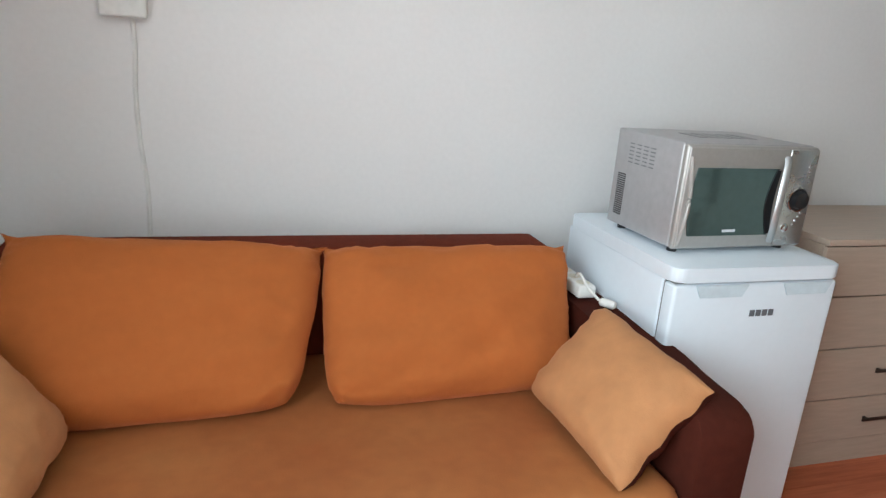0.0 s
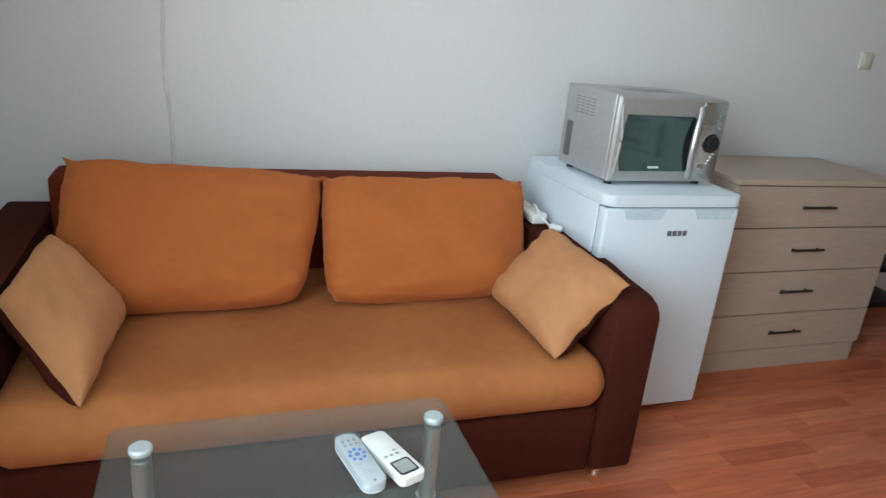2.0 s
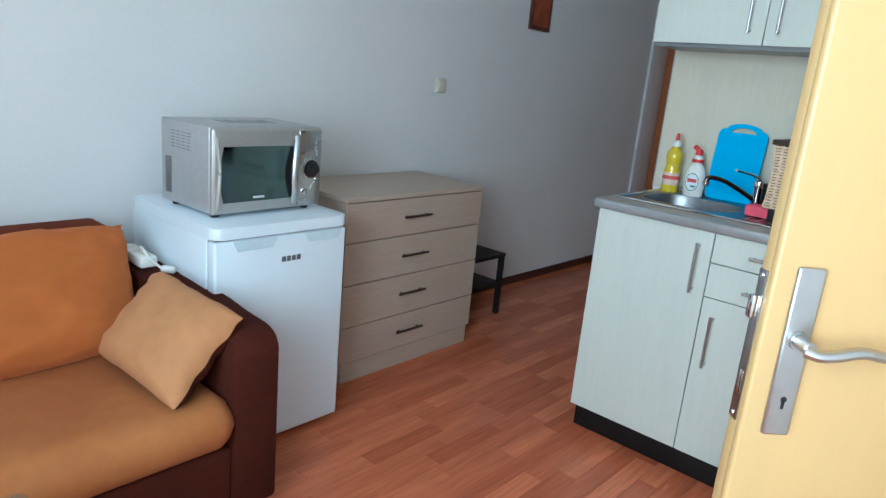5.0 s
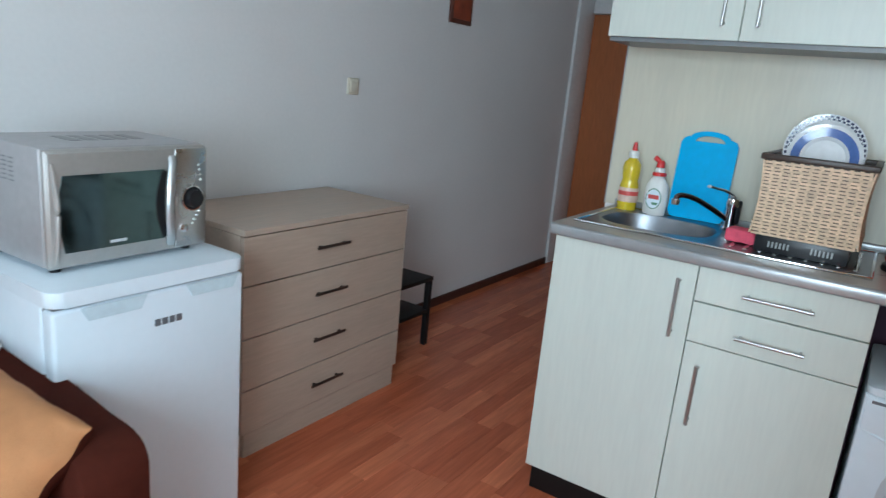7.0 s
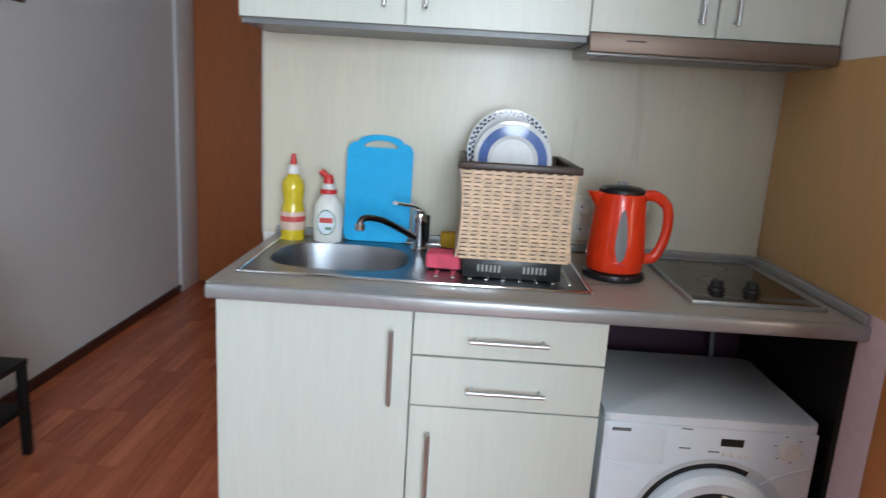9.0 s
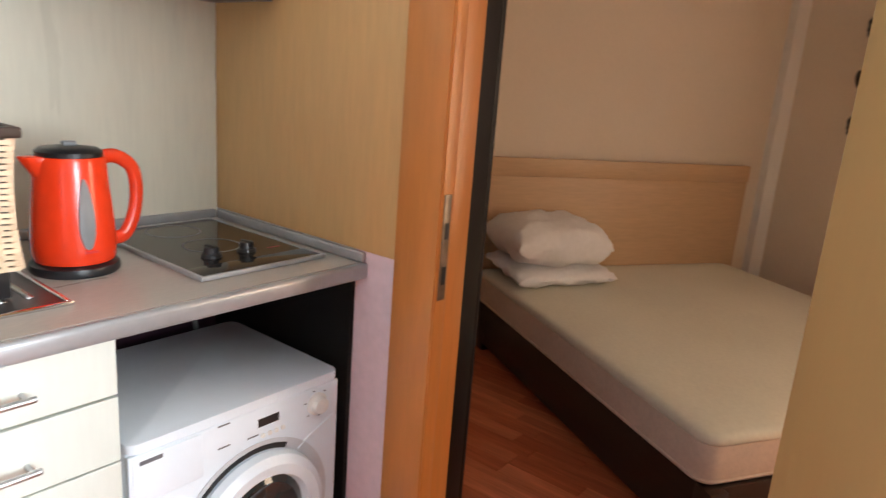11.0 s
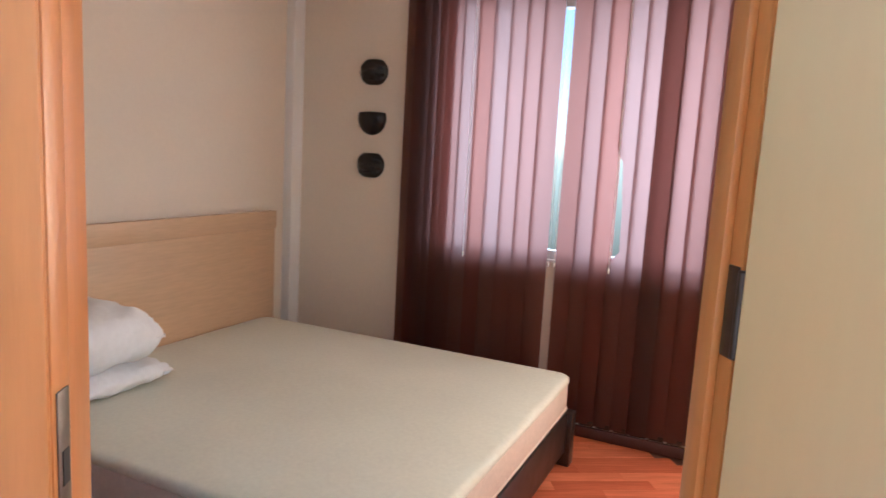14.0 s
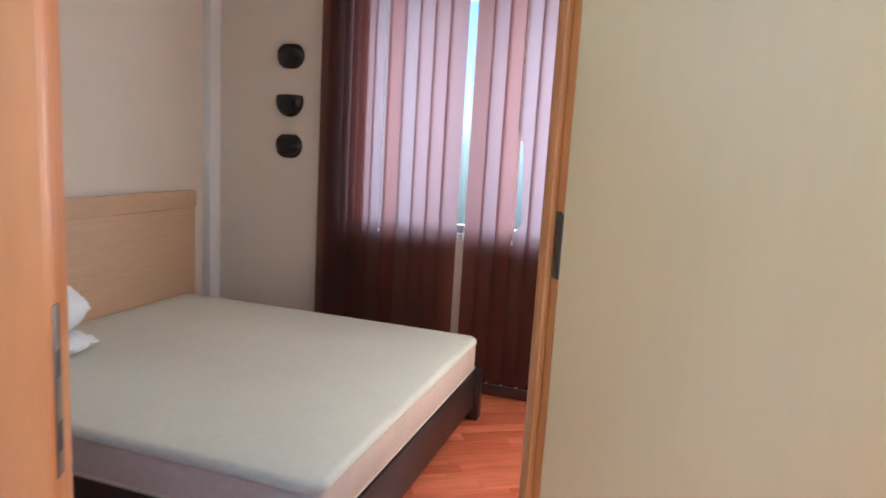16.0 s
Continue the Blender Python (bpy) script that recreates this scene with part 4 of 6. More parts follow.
# ---- switch and picture ----
sw = thing("light_switch", (2.955, NORTH, 1.34), "cream square light switch on the white wall", "light switch")
part("plate", blk(2.915, 2.995, NORTH - 0.012, NORTH - 0.0005, 1.30, 1.38, 0.006, 3), M_CREAM, sw)
part("rocker", blk(2.928, 2.982, NORTH - 0.018, NORTH - 0.0118, 1.313, 1.367, 0.004, 3), M_CREAM, sw)
pc = thing("picture", (3.84, NORTH, 1.73), "small red-brown framed picture high on the white wall", "picture")
part("frame", blk(3.73, 3.95, NORTH - 0.02, NORTH - 0.001, 1.732, 2.03, 0.004), M_PFRAME, pc)
part("image", blk(3.752, 3.928, NORTH - 0.0225, NORTH - 0.0195, 1.756, 2.006), M_PICT, pc)

# ---- kitchen ----
CF, CT, CB = 2.445, 0.99, KIT      # face of the fronts, top of the worktop, back
Y0, Y1, Y2, Y3 = 0.565, 0.105, -0.346, SIDE


def bar_handle(a, b, out, r=0.0055):
    """A slim bar on two short posts; out is the direction away from the front."""
    a, b, o = Vector(a), Vector(b), Vector(out)
    d = (b - a).normalized()
    t = rod(a + o * 0.028 - d * 0.012, b + o * 0.028 + d * 0.012, r, 12, 0.0015)
    rod(a, a + o * 0.028, r * 0.8, 10, bm=t)
    rod(b, b + o * 0.028, r * 0.8, 10, bm=t)
    return t


OUT = (-1, 0, 0)
c1 = thing("base_cabinet", (2.75, (Y0 + Y1) / 2, 0.1), "pale maple sink cabinet with one door on a black plinth", "kitchen cabinet", "kitchen base units")
bm = blk(CF + 0.0185, CB - 0.03, Y1 + 0.001, Y0, 0.10, 0.80)
for bxx in ((CF + 0.0185, CB - 0.03, Y1 + 0.001, Y1 + 0.017), (CF + 0.0185, CB - 0.03, Y0 - 0.016, Y0), (CF + 0.0185, CF + 0.036, Y1 + 0.017, Y0 - 0.016)):
    blk(*bxx, 0.8005, 0.952, bm=bm)
part("carcass", bm, M_FRONT, c1)
d = part("door", blk(CF, CF + 0.018, Y1 + 0.002, Y0, 0.103, 0.950, 0.0012, 1), M_FRONT, c1)
part("handle", bar_handle((CF, 0.152, 0.735), (CF, 0.152, 0.895), OUT), M_HANDLE, d, "vertical satin nickel bar handle")
c2 = thing("base_cabinet", (2.75, (Y1 + Y2) / 2, 0.1), "pale maple base cabinet with two drawers above a door", "kitchen cabinet", "kitchen base units")
part("carcass", blk(CF + 0.0185, CB - 0.03, Y2, Y1 - 0.001, 0.10, 0.952), M_FRONT, c2)
d = part("drawer_front", blk(CF, CF + 0.018, Y2, Y1 - 0.002, 0.846, 0.950, 0.0012, 1), M_FRONT, c2)
part("handle", bar_handle((CF, -0.04, 0.894), (CF, -0.198, 0.894), OUT), M_HANDLE, d, "horizontal satin nickel bar handle")
d = part("drawer_front", blk(CF, CF + 0.018, Y2, Y1 - 0.002, 0.719, 0.841, 0.0012, 1), M_FRONT, c2)
part("handle", bar_handle((CF, -0.04, 0.77), (CF, -0.198, 0.77), OUT), M_HANDLE, d, "horizontal satin nickel bar handle")
d = part("door", blk(CF, CF + 0.018, Y2, Y1 - 0.002, 0.103, 0.7155, 0.0012, 1), M_FRONT, c2)
part("handle", bar_handle((CF, 0.055, 0.475), (CF, 0.055, 0.645), OUT), M_HANDLE, d, "vertical satin nickel bar handle")
solid("kitchen_plinth", blk(CF + 0.03, CF + 0.045, Y2 + 0.002, Y0 - 0.012, 0, 0.099, 0.002), M_BLACKWOOD, "black plinth under the kitchen base cabinets", "plinth", loc=(CF, 0.1, 0))
solid("plinth_return", blk(CF + 0.046, CB - 0.04, Y0 - 0.028, Y0 - 0.013, 0, 0.099, 0.002), M_BLACKWOOD, "black plinth return at the cabinet end", "plinth", loc=(CF, 0.5, 0))
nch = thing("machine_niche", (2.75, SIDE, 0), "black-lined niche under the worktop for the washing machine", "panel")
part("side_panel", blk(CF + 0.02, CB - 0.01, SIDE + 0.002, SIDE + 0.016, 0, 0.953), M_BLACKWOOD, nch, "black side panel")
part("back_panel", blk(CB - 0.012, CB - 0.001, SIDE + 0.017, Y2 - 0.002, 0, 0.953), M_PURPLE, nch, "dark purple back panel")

# worktop with the sink cut out of it
SKX0, SKX1, SKY0, SKY1 = 2.535, 2.985, -0.315, 0.545
HBX0, HBX1, HBY0, HBY1 = 2.52, 2.985, -0.868, -0.555
wt = thing("worktop", (2.74, -0.17, 0.953), "grey laminate worktop with a rounded steel-grey front edge", "worktop")
BX0, BX1, BY0, BY1 = 2.60, 2.93, 0.135, 0.53


def holed(outer_, hole_, z0, z1, m=None):
    """A plate with one hole, front and back filled and the rims closed."""
    t = bmesh.new()
    loops = []
    for z in (z0, z1):
        o = [t.verts.new((x, y_, z)) for x, y_ in outer_]
        h_ = [t.verts.new((x, y_, z)) for x, y_ in hole_]
        eo = [t.edges.new((o[i], o[(i + 1) % len(o)])) for i in range(len(o))]
        eh = [t.edges.new((h_[i], h_[(i + 1) % len(h_)])) for i in range(len(h_))]
        bmesh.ops.triangle_fill(t, use_beauty=True, use_dissolve=False, edges=eo + eh)
        loops.append((o, h_))
    for w_ in (0, 1):
        p, q = loops[0][w_], loops[1][w_]
        n = len(p)
        for i in range(n):
            t.faces.new((p[i], p[(i + 1) % n], q[(i + 1) % n], q[i]))
    if m is not None:
        bmesh.ops.transform(t, verts=t.verts, matrix=m)
    return t


WY = Y0 + 0.018
top = holed([(CF - 0.002, SIDE + 0.001), (CB - 0.001, SIDE + 0.001), (CB - 0.001, WY), (CF - 0.002, WY)], [(BX0, BY0), (BX1, BY0), (BX1, BY1), (BX0, BY1)], 0.954, CT)
part("slab", top, M_WORKTOP, wt)
part("front_edge", blk(CF - 0.022, CF - 0.002, SIDE + 0.001, Y0 + 0.02, 0.9535, CT + 0.0005, 0.008, 3), M_EDGE, wt, "rounded steel-grey edging")
part("end_edge", blk(CF - 0.002, CB - 0.001, Y0 + 0.0182, Y0 + 0.021, 0.9538, CT + 0.0003), M_EDGE, wt)
part("back_upstand", blk(CB - 0.022, CB - 0.0065, SIDE + 0.018, Y0 + 0.02, CT + 0.0005, CT + 0.026, 0.006, 3), M_EDGE, wt, "slim grey wall strip")
part("side_upstand", blk(CF - 0.015, CB - 0.023, SIDE + 0.006, SIDE + 0.018, CT + 0.0005, CT + 0.026, 0.005, 3), M_EDGE, wt, "slim grey wall strip")

# splashback and side cladding
solid("splashback", blk(KIT - 0.006, KIT - 0.0005, SIDE + 0.007, 0.628, CT + 0.001, 1.615), M_SPLASH, "pale maple laminate splashback behind the sink", "splashback", "structure")
solid("splashback_edge", blk(KIT - 0.007, KIT + 0.0, 0.6285, 0.633, CT, 1.615), M_EDGE, "thin edge strip of the splashback", "trim", "structure")
solid("side_cladding", blk(2.336, KIT - 0.007, SIDE + 0.0005, SIDE + 0.006, CT + 0.028, 1.585), M_CLAD, "yellow maple panel on the side wall above the worktop", "wall panel", "structure")
solid("lilac_wall_face", blk(2.336, 2.465, SIDE + 0.0005, SIDE + 0.003, 0.0, CT + 0.027), M_LILAC, "pale lilac painted wall strip beside the door frame", "wall", "structure")

# sink
sk = thing("sink", (2.76, 0.12, CT), "stainless steel inset sink with a drainer", "sink")


def sink_tray():
    """Deck plate with a pressed oval bowl and drainer grooves."""
    t = bmesh.new()
    n = 48
    cx, cy, a, b = 2.765, 0.330, 0.152, 0.186

    def ring(f, z):
        out = []
        for k in range(n):
            ang = 2 * math.pi * k / n
            c, s = math.cos(ang), math.sin(ang)
            e = (abs(c) ** 3 + abs(s) ** 3) ** (-1 / 3)
            out.append(t.verts.new((cx + a * f * c * e, cy + b * f * s * e, z)))
        return out

    rs = [ring(1.06, CT + 0.005), ring(1.0, CT + 0.002), ring(0.96, CT - 0.02), ring(0.92, CT - 0.12), ring(0.80, CT - 0.15), ring(0.25, CT - 0.156)]
    for p, q in zip(rs, rs[1:]):
        for k in range(n):
            t.faces.new((p[k], p[(k + 1) % n], q[(k + 1) % n], q[k]))
    t.faces.new(rs[-1])
    # deck around the bowl, stitched to a square ring
    sq = []
    x0, x1, y0, y1 = SKX0, SKX1, 0.12, SKY1
    for k in range(n):
        ang = 2 * math.pi * k / n
        c, s = math.cos(ang), math.sin(ang)
        f = min((x1 - cx if c > 0 else cx - x0) / max(abs(c), 1e-6), (y1 - cy if s > 0 else cy - y0) / max(abs(s), 1e-6))
        sq.append(t.verts.new((cx + f * c, cy + f * s, CT + 0.005)))
    for k in range(n):
        t.faces.new((sq[k], sq[(k + 1) % n], rs[0][(k + 1) % n], rs[0][k]))
    return t


part("bowl", sink_tray(), M_SINK, sk, "rounded brushed steel bowl", smooth=50)
dp = blk(SKX0, SKX1, SKY0, 0.1195, CT + 0.0005, CT + 0.005)
part("drainer", dp, M_SINK, sk)
for k in range(9):
    yk = SKY0 + 0.035 + 0.042 * k
    part("drainer_rib", blk(SKX0 + 0.06, SKX1 - 0.06, yk, yk + 0.012, CT + 0.0045, CT + 0.008, 0.003, 2), M_STEEL, sk)
rim = bmesh.new()
for bxx in ((SKX0 - 0.004, SKX0 + 0.006, SKY0 - 0.004, SKY1 + 0.004), (SKX1 - 0.006, SKX1 + 0.004, SKY0 - 0.004, SKY1 + 0.004), (SKX0 + 0.006, SKX1 - 0.006, SKY0 - 0.004, SKY0 + 0.006), (SKX0 + 0.006, SKX1 - 0.006, SKY1 - 0.006, SKY1 + 0.004)):
    blk(*bxx, CT + 0.0005, CT + 0.009, 0.003, 2, bm=rim)
part("rim", rim, M_CHROME, sk, "bright raised rim")
part("drain", lathe([(0, 0.001), (0.032, 0.001), (0.036, 0.003), (0.036, 0.0), (0, 0.0)], 22, m=Matrix.Translation((2.765, 0.318, CT - 0.1555))), M_CHROME, sk)

tp = thing("kitchen_tap", (2.88, 0.115, CT), "chrome mixer tap whose curved spout has its dark reflection painted in", "tap")
tx, ty = 2.885, 0.125
part("body", lathe([(0, 0.009), (0.026, 0.009), (0.026, 0.014), (0.021, 0.02), (0.02, 0.085), (0.023, 0.095), (0.021, 0.115), (0.01, 0.125), (0, 0.126)], 22, m=Matrix.Translation((tx, ty, CT))), M_CHROME, tp)
# The spout's dark reflection is put into its colour.
part("spout", tube([(tx - 0.012, ty + 0.012, CT + 0.045), (tx - 0.05, ty + 0.05, CT + 0.074), (tx - 0.10, ty + 0.10, CT + 0.106), (tx - 0.138, ty + 0.134, CT + 0.117), (tx - 0.153, ty + 0.149, CT + 0.113), (tx - 0.157, ty + 0.152, CT + 0.10)], 0.009, 12), M_CHROME_REFL, tp, "curved chrome spout with its dark reflection painted in")
# Added black cylinder gives the chrome body its dark right side.
part("cartridge", rod((tx + 0.004, ty - 0.012, CT + 0.03), (tx + 0.004, ty - 0.012, CT + 0.112), 0.0165, 18, 0.004), M_BLACK, tp, "black cylinder added as the dark side of the tap body")
part("aerator", rod((tx - 0.157, ty + 0.152, CT + 0.085), (tx - 0.157, ty + 0.152, CT + 0.104), 0.0135, 16, 0.002), M_CHROME, tp)
part("lever", tube([(tx, ty, CT + 0.122), (tx - 0.03, ty + 0.022, CT + 0.14), (tx - 0.075, ty + 0.05, CT + 0.15), (tx - 0.10, ty + 0.065, CT + 0.156)], 0.010, 12, flat=0.55), M_CHROME, tp, "chrome lever")

# hob
hbk = thing("hob", (2.75, -0.71, CT), "black glass two-ring hob with a steel rim", "hob")
part("glass_plate", prism(round_rect(HBX1 - HBX0 - 0.075, HBY1 - HBY0 - 0.012, 0.01, 4, cx=(HBX0 + HBX1) / 2 + 0.033, cy=(HBY0 + HBY1) / 2), CT + 0.001, CT + 0.009), M_HOB, hbk)
part("control_strip", blk(HBX0, HBX0 + 0.072, HBY0, HBY1, CT + 0.001, CT + 0.0095, 0.002, 2), M_HOB, hbk, "dark glass control strip")
fr2 = bmesh.new()
for bxx in ((HBX0 - 0.004, HBX1 + 0.003, HBY0 - 0.004, HBY0 + 0.004), (HBX0 - 0.004, HBX1 + 0.003, HBY1 - 0.004, HBY1 + 0.004), (HBX1 - 0.005, HBX1 + 0.003, HBY0 + 0.004, HBY1 - 0.004), (HBX0 - 0.004, HBX0 + 0.004, HBY0 + 0.004, HBY1 - 0.004)):
    blk(*bxx, CT + 0.001, CT + 0.0115, 0.002, 2, bm=fr2)
part("steel_rim", fr2, M_EDGE, hbk)
for y in (-0.655, -0.745):
    kb = lathe([(0, 0), (0.022, 0), (0.021, 0.006), (0.017, 0.008), (0.015, 0.022), (0, 0.023)], 20, m=Matrix.Translation((HBX0 + 0.125, y, CT + 0.009)))
    blk(HBX0 + 0.105, HBX0 + 0.145, y - 0.005, y + 0.005, CT + 0.02, CT + 0.034, 0.003, bm=kb)
    part("knob", kb, M_BLACK, hbk, "black control knob")
part("print", blk(HBX0 + 0.118, HBX0 + 0.123, -0.835, -0.80, CT + 0.009, CT + 0.0096), M_LABRED, hbk, "small red heat mark")
for x in (2.70, 2.87):
    part("ring_mark", lathe([(0.062, 0.0), (0.066, 0.0), (0.066, 0.0006), (0.062, 0.0006)], 36, m=Matrix.Translation((x + 0.03, -0.71, CT + 0.009))), M_GREYPL, hbk)

# upper cabinets and hood
UX, UZ, UT = 2.765, 1.612, 2.28
u1 = thing("wall_cabinet", (2.9, 0.16, UZ), "pale maple wall cabinet with two doors above the sink", "kitchen cabinet", "kitchen wall units")
part("carcass", blk(UX + 0.0185, KIT - 0.001, -0.286, 0.613, UZ, UT), M_FRONT, u1)
for a, b, hy in ((0.186, 0.613, 0.237), (-0.286, 0.182, 0.132)):
    d = part("door", blk(UX, UX + 0.018, a, b, UZ - 0.002, UT, 0.0012, 1), M_FRONT, u1)
    part("handle", bar_handle((UX, hy, 1.662), (UX, hy, 1.84), OUT), M_HANDLE, d, "vertical satin nickel bar handle")
part("under_panel", blk(UX + 0.019, KIT - 0.008, -0.285, 0.612, UZ - 0.0165, UZ - 0.0005), M_GREYPL, u1)
u2 = thing("hood_cabinet", (2.9, -0.6, UZ), "pale maple wall cabinet over the built-in cooker hood", "kitchen cabinet", "kitchen wall units")
part("carcass", blk(UX + 0.0185, KIT - 0.001, -0.917, -0.2885, UZ + 0.012, UT), M_FRONT, u2)
for a, b, hy in ((-0.602, -0.2885, -0.56), (-0.917, -0.606, -0.648)):
    d = part("door", blk(UX, UX + 0.018, a, b, UZ + 0.01, UT, 0.0012, 1), M_FRONT, u2)
    part("handle", bar_handle((UX, hy, 1.662), (UX, hy, 1.84), OUT), M_HANDLE, d, "vertical satin nickel bar handle")
hd = thing("cooker_hood", (2.8, -0.6, 1.57), "slim stainless steel pull-out cooker hood", "cooker hood")
part("front_strip", blk(UX - 0.012, UX + 0.02, -0.917, -0.2885, 1.572, 1.619, 0.003), M_HOOD, hd)
part("body", blk(UX + 0.0205, KIT - 0.008, -0.915, -0.29, 1.568, 1.6225), M_EDGE, hd)
part("filter", blk(UX + 0.05, KIT - 0.06, -0.88, -0.33, 1.5655, 1.5678), M_GREYPL, hd)
part("badge", blk(UX - 0.0135, UX - 0.012, -0.43, -0.38, 1.60, 1.604), M_DKBROWN, hd)

# washing machine
WF, WB, WZ, WY0, WY1 = 2.462, 2.895, 0.725, -0.878, -0.366
wm = thing("washing_machine", (2.68, -0.62, 0), "compact white front-loading washing machine under the worktop", "washing machine")
part("body", blk(WF + 0.012, WB, WY0, WY1, 0.02, WZ - 0.022, 0.006, 3), M_WHITE, wm)
part("lid", prism(round_rect(WB - WF, WY1 - WY0, 0.02, 5, cx=(WF + WB) / 2, cy=(WY0 + WY1) / 2), WZ - 0.021, WZ, bev=0.006), M_WHITE, wm)
fp = part("front_panel", blk(WF, WF + 0.0118, WY0, WY1, 0.03, WZ - 0.023, 0.005, 3), M_WHITE, wm)
RY = Matrix.Rotation(radians(-90), 4, "Y")
DC = Matrix.Translation((WF, -0.645, 0.425)) @ RY @ Matrix.Diagonal((0.89, 0.89, 1, 1))
dor = part("porthole_door", lathe([(0.135, 0.0), (0.185, 0.0), (0.195, 0.008), (0.19, 0.026), (0.17, 0.038), (0.142, 0.034), (0.133, 0.012)], 48, m=DC), M_WHITE, wm, "round white porthole door")
part("glass", lathe([(0.1345, 0.012), (0.115, 0.022), (0.085, 0.008), (0.04, 0.004), (0, 0.003)], 40, m=DC), M_DARKGLASS, dor, "dark porthole glass")
# Grey ring and black crescent lie on the panel to paint the door's shade.
part("recess", lathe([(0.195, 0.0005), (0.222, 0.0005), (0.224, 0.004), (0.198, 0.002)], 48, m=DC), M_TVGREY, wm, "grey ring painted as shade round the door")
part("recess_shadow", tube([(WF - 0.0008, -0.645 + 0.184 * math.cos(radians(a)), 0.425 + 0.184 * math.sin(radians(a))) for a in range(15, 116, 10)], 0.0105, 8, flat=0.25, up=(1, 0, 0)), M_BLACK, wm, "black crescent painted as shade above the porthole door")
gr = [(0.136 * math.cos(radians(a)), 0.136 * math.sin(radians(a))) for a in range(-52, 59, 10)] + [(0.062, 0.085), (0.074, 0.045), (0.098, 0.012), (0.104, -0.03), (0.088, -0.075)]
part("door_handle", prism([(y_, z_) for y_, z_ in gr], 0.012, 0.036, m=Matrix.Translation((WF, -0.645, 0.425)) @ Matrix(((0, 0, -1, 0), (0.89, 0, 0, 0), (0, 0.89, 0, 0), (0, 0, 0, 1))), bev=0.004), M_WHITE, dor, "white moulded grip")
part("display", blk(WF - 0.0015, WF + 0.001, -0.702, -0.648, 0.658, 0.677), M_BLACK, fp, "small black display")
part("programme_dial", lathe([(0, 0), (0.027, 0), (0.027, 0.006), (0.022, 0.009), (0.019, 0.022), (0, 0.023)], 28, m=Matrix.Translation((WF, -0.81, 0.66)) @ RY), M_WHITE2, wm, "white programme dial")
for k in range(6):
    a = radians(60 * k + 15)
    part("dial_mark", blk(WF - 0.0012, WF + 0.0005, -0.81 + 0.034 * math.cos(a) - 0.003, -0.81 + 0.034 * math.cos(a) + 0.003, 0.66 + 0.034 * math.sin(a) - 0.001, 0.66 + 0.034 * math.sin(a) + 0.001), M_PRINT, fp)
dw = part("detergent_drawer", blk(WF - 0.003, WF + 0.002, -0.515, WY1 - 0.006, 0.60, 0.698, 0.003, 3), M_WHITE, wm)
part("badge", blk(WF - 0.0042, WF - 0.0028, -0.43, -0.385, 0.682, 0.690), M_PRINT, dw)
for y, z in ((-0.55, 0.695), (-0.55, 0.645), (-0.62, 0.64)):
    part("print", blk(WF - 0.001, WF + 0.0005, y - 0.028, y, z, z + 0.003), M_PRINT, fp)
for k in range(4):
    part("button", lathe([(0, 0), (0.006, 0), (0.005, 0.003), (0, 0.003)], 12, m=Matrix.Translation((WF, -0.66 - 0.018 * k, 0.635)) @ RY), M_WHITE2, fp)
part("crease", tube([(WF - 0.001, WY1 - 0.01, 0.60), (WF - 0.002, -0.44, 0.585), (WF - 0.001, -0.49, 0.56)], 0.003, 8), M_WHITE, fp)
part("crease", tube([(WF - 0.001, WY0 + 0.01, 0.615), (WF - 0.002, -0.80, 0.59), (WF - 0.001, -0.755, 0.565)], 0.003, 8), M_WHITE, fp)
for x in (WF + 0.06, WB - 0.05):
    for y in (WY0 + 0.05, WY1 - 0.05):
        part("foot", lathe([(0, 0), (0.018, 0), (0.02, 0.012), (0.012, 0.02), (0, 0.02)], 14, m=Matrix.Translation((x, y, 0))), M_BLACK, wm)
solid("drain_hose", tube([(2.93, -0.79, 0.66), (2.94, -0.785, 0.78), (2.96, -0.795, 0.85), (2.98, -0.82, 0.89), (3.0, -0.85, 0.91), (3.02, -0.87, 0.9)], 0.007, 10), M_GREYPL, "grey drain hose behind the washing machine", "hose", loc=(2.95, -0.7, 0.66))

# ---- things on the worktop ----
b1 = thing("detergent_bottle", (2.945, 0.512, CT), "yellow washing-up liquid bottle with a red cap", "bottle")
part("bottle", lathe([(0, 0.001), (0.034, 0.001), (0.036, 0.006), (0.036, 0.085), (0.033, 0.10), (0.029, 0.118), (0.032, 0.135), (0.034, 0.16), (0.031, 0.18), (0.018, 0.195), (0.014, 0.2), (0, 0.2)], 26, m=Matrix.Translation((2.945, 0.512, CT))), M_SOAP, b1)
part("label", lathe([(0.0362, 0.035), (0.0366, 0.036), (0.0366, 0.088), (0.0362, 0.089)], 26, m=Matrix.Translation((2.945, 0.512, CT))), M_LABEL, b1, "printed paper label")
part("label_band", lathe([(0.0367, 0.06), (0.0369, 0.061), (0.0369, 0.075), (0.0367, 0.076)], 26, m=Matrix.Translation((2.945, 0.512, CT))), M_LABRED, b1)
part("collar", lathe([(0.014, 0.2), (0.019, 0.201), (0.019, 0.222), (0.013, 0.228), (0, 0.228)], 20, m=Matrix.Translation((2.945, 0.512, CT))), M_WHITE2, b1)
part("cap", lathe([(0.0, 0.2282), (0.009, 0.2282), (0.009, 0.238), (0.0065, 0.258), (0, 0.260)], 18, m=Matrix.Translation((2.945, 0.512, CT))), M_REDCAP, b1, "red push cap")

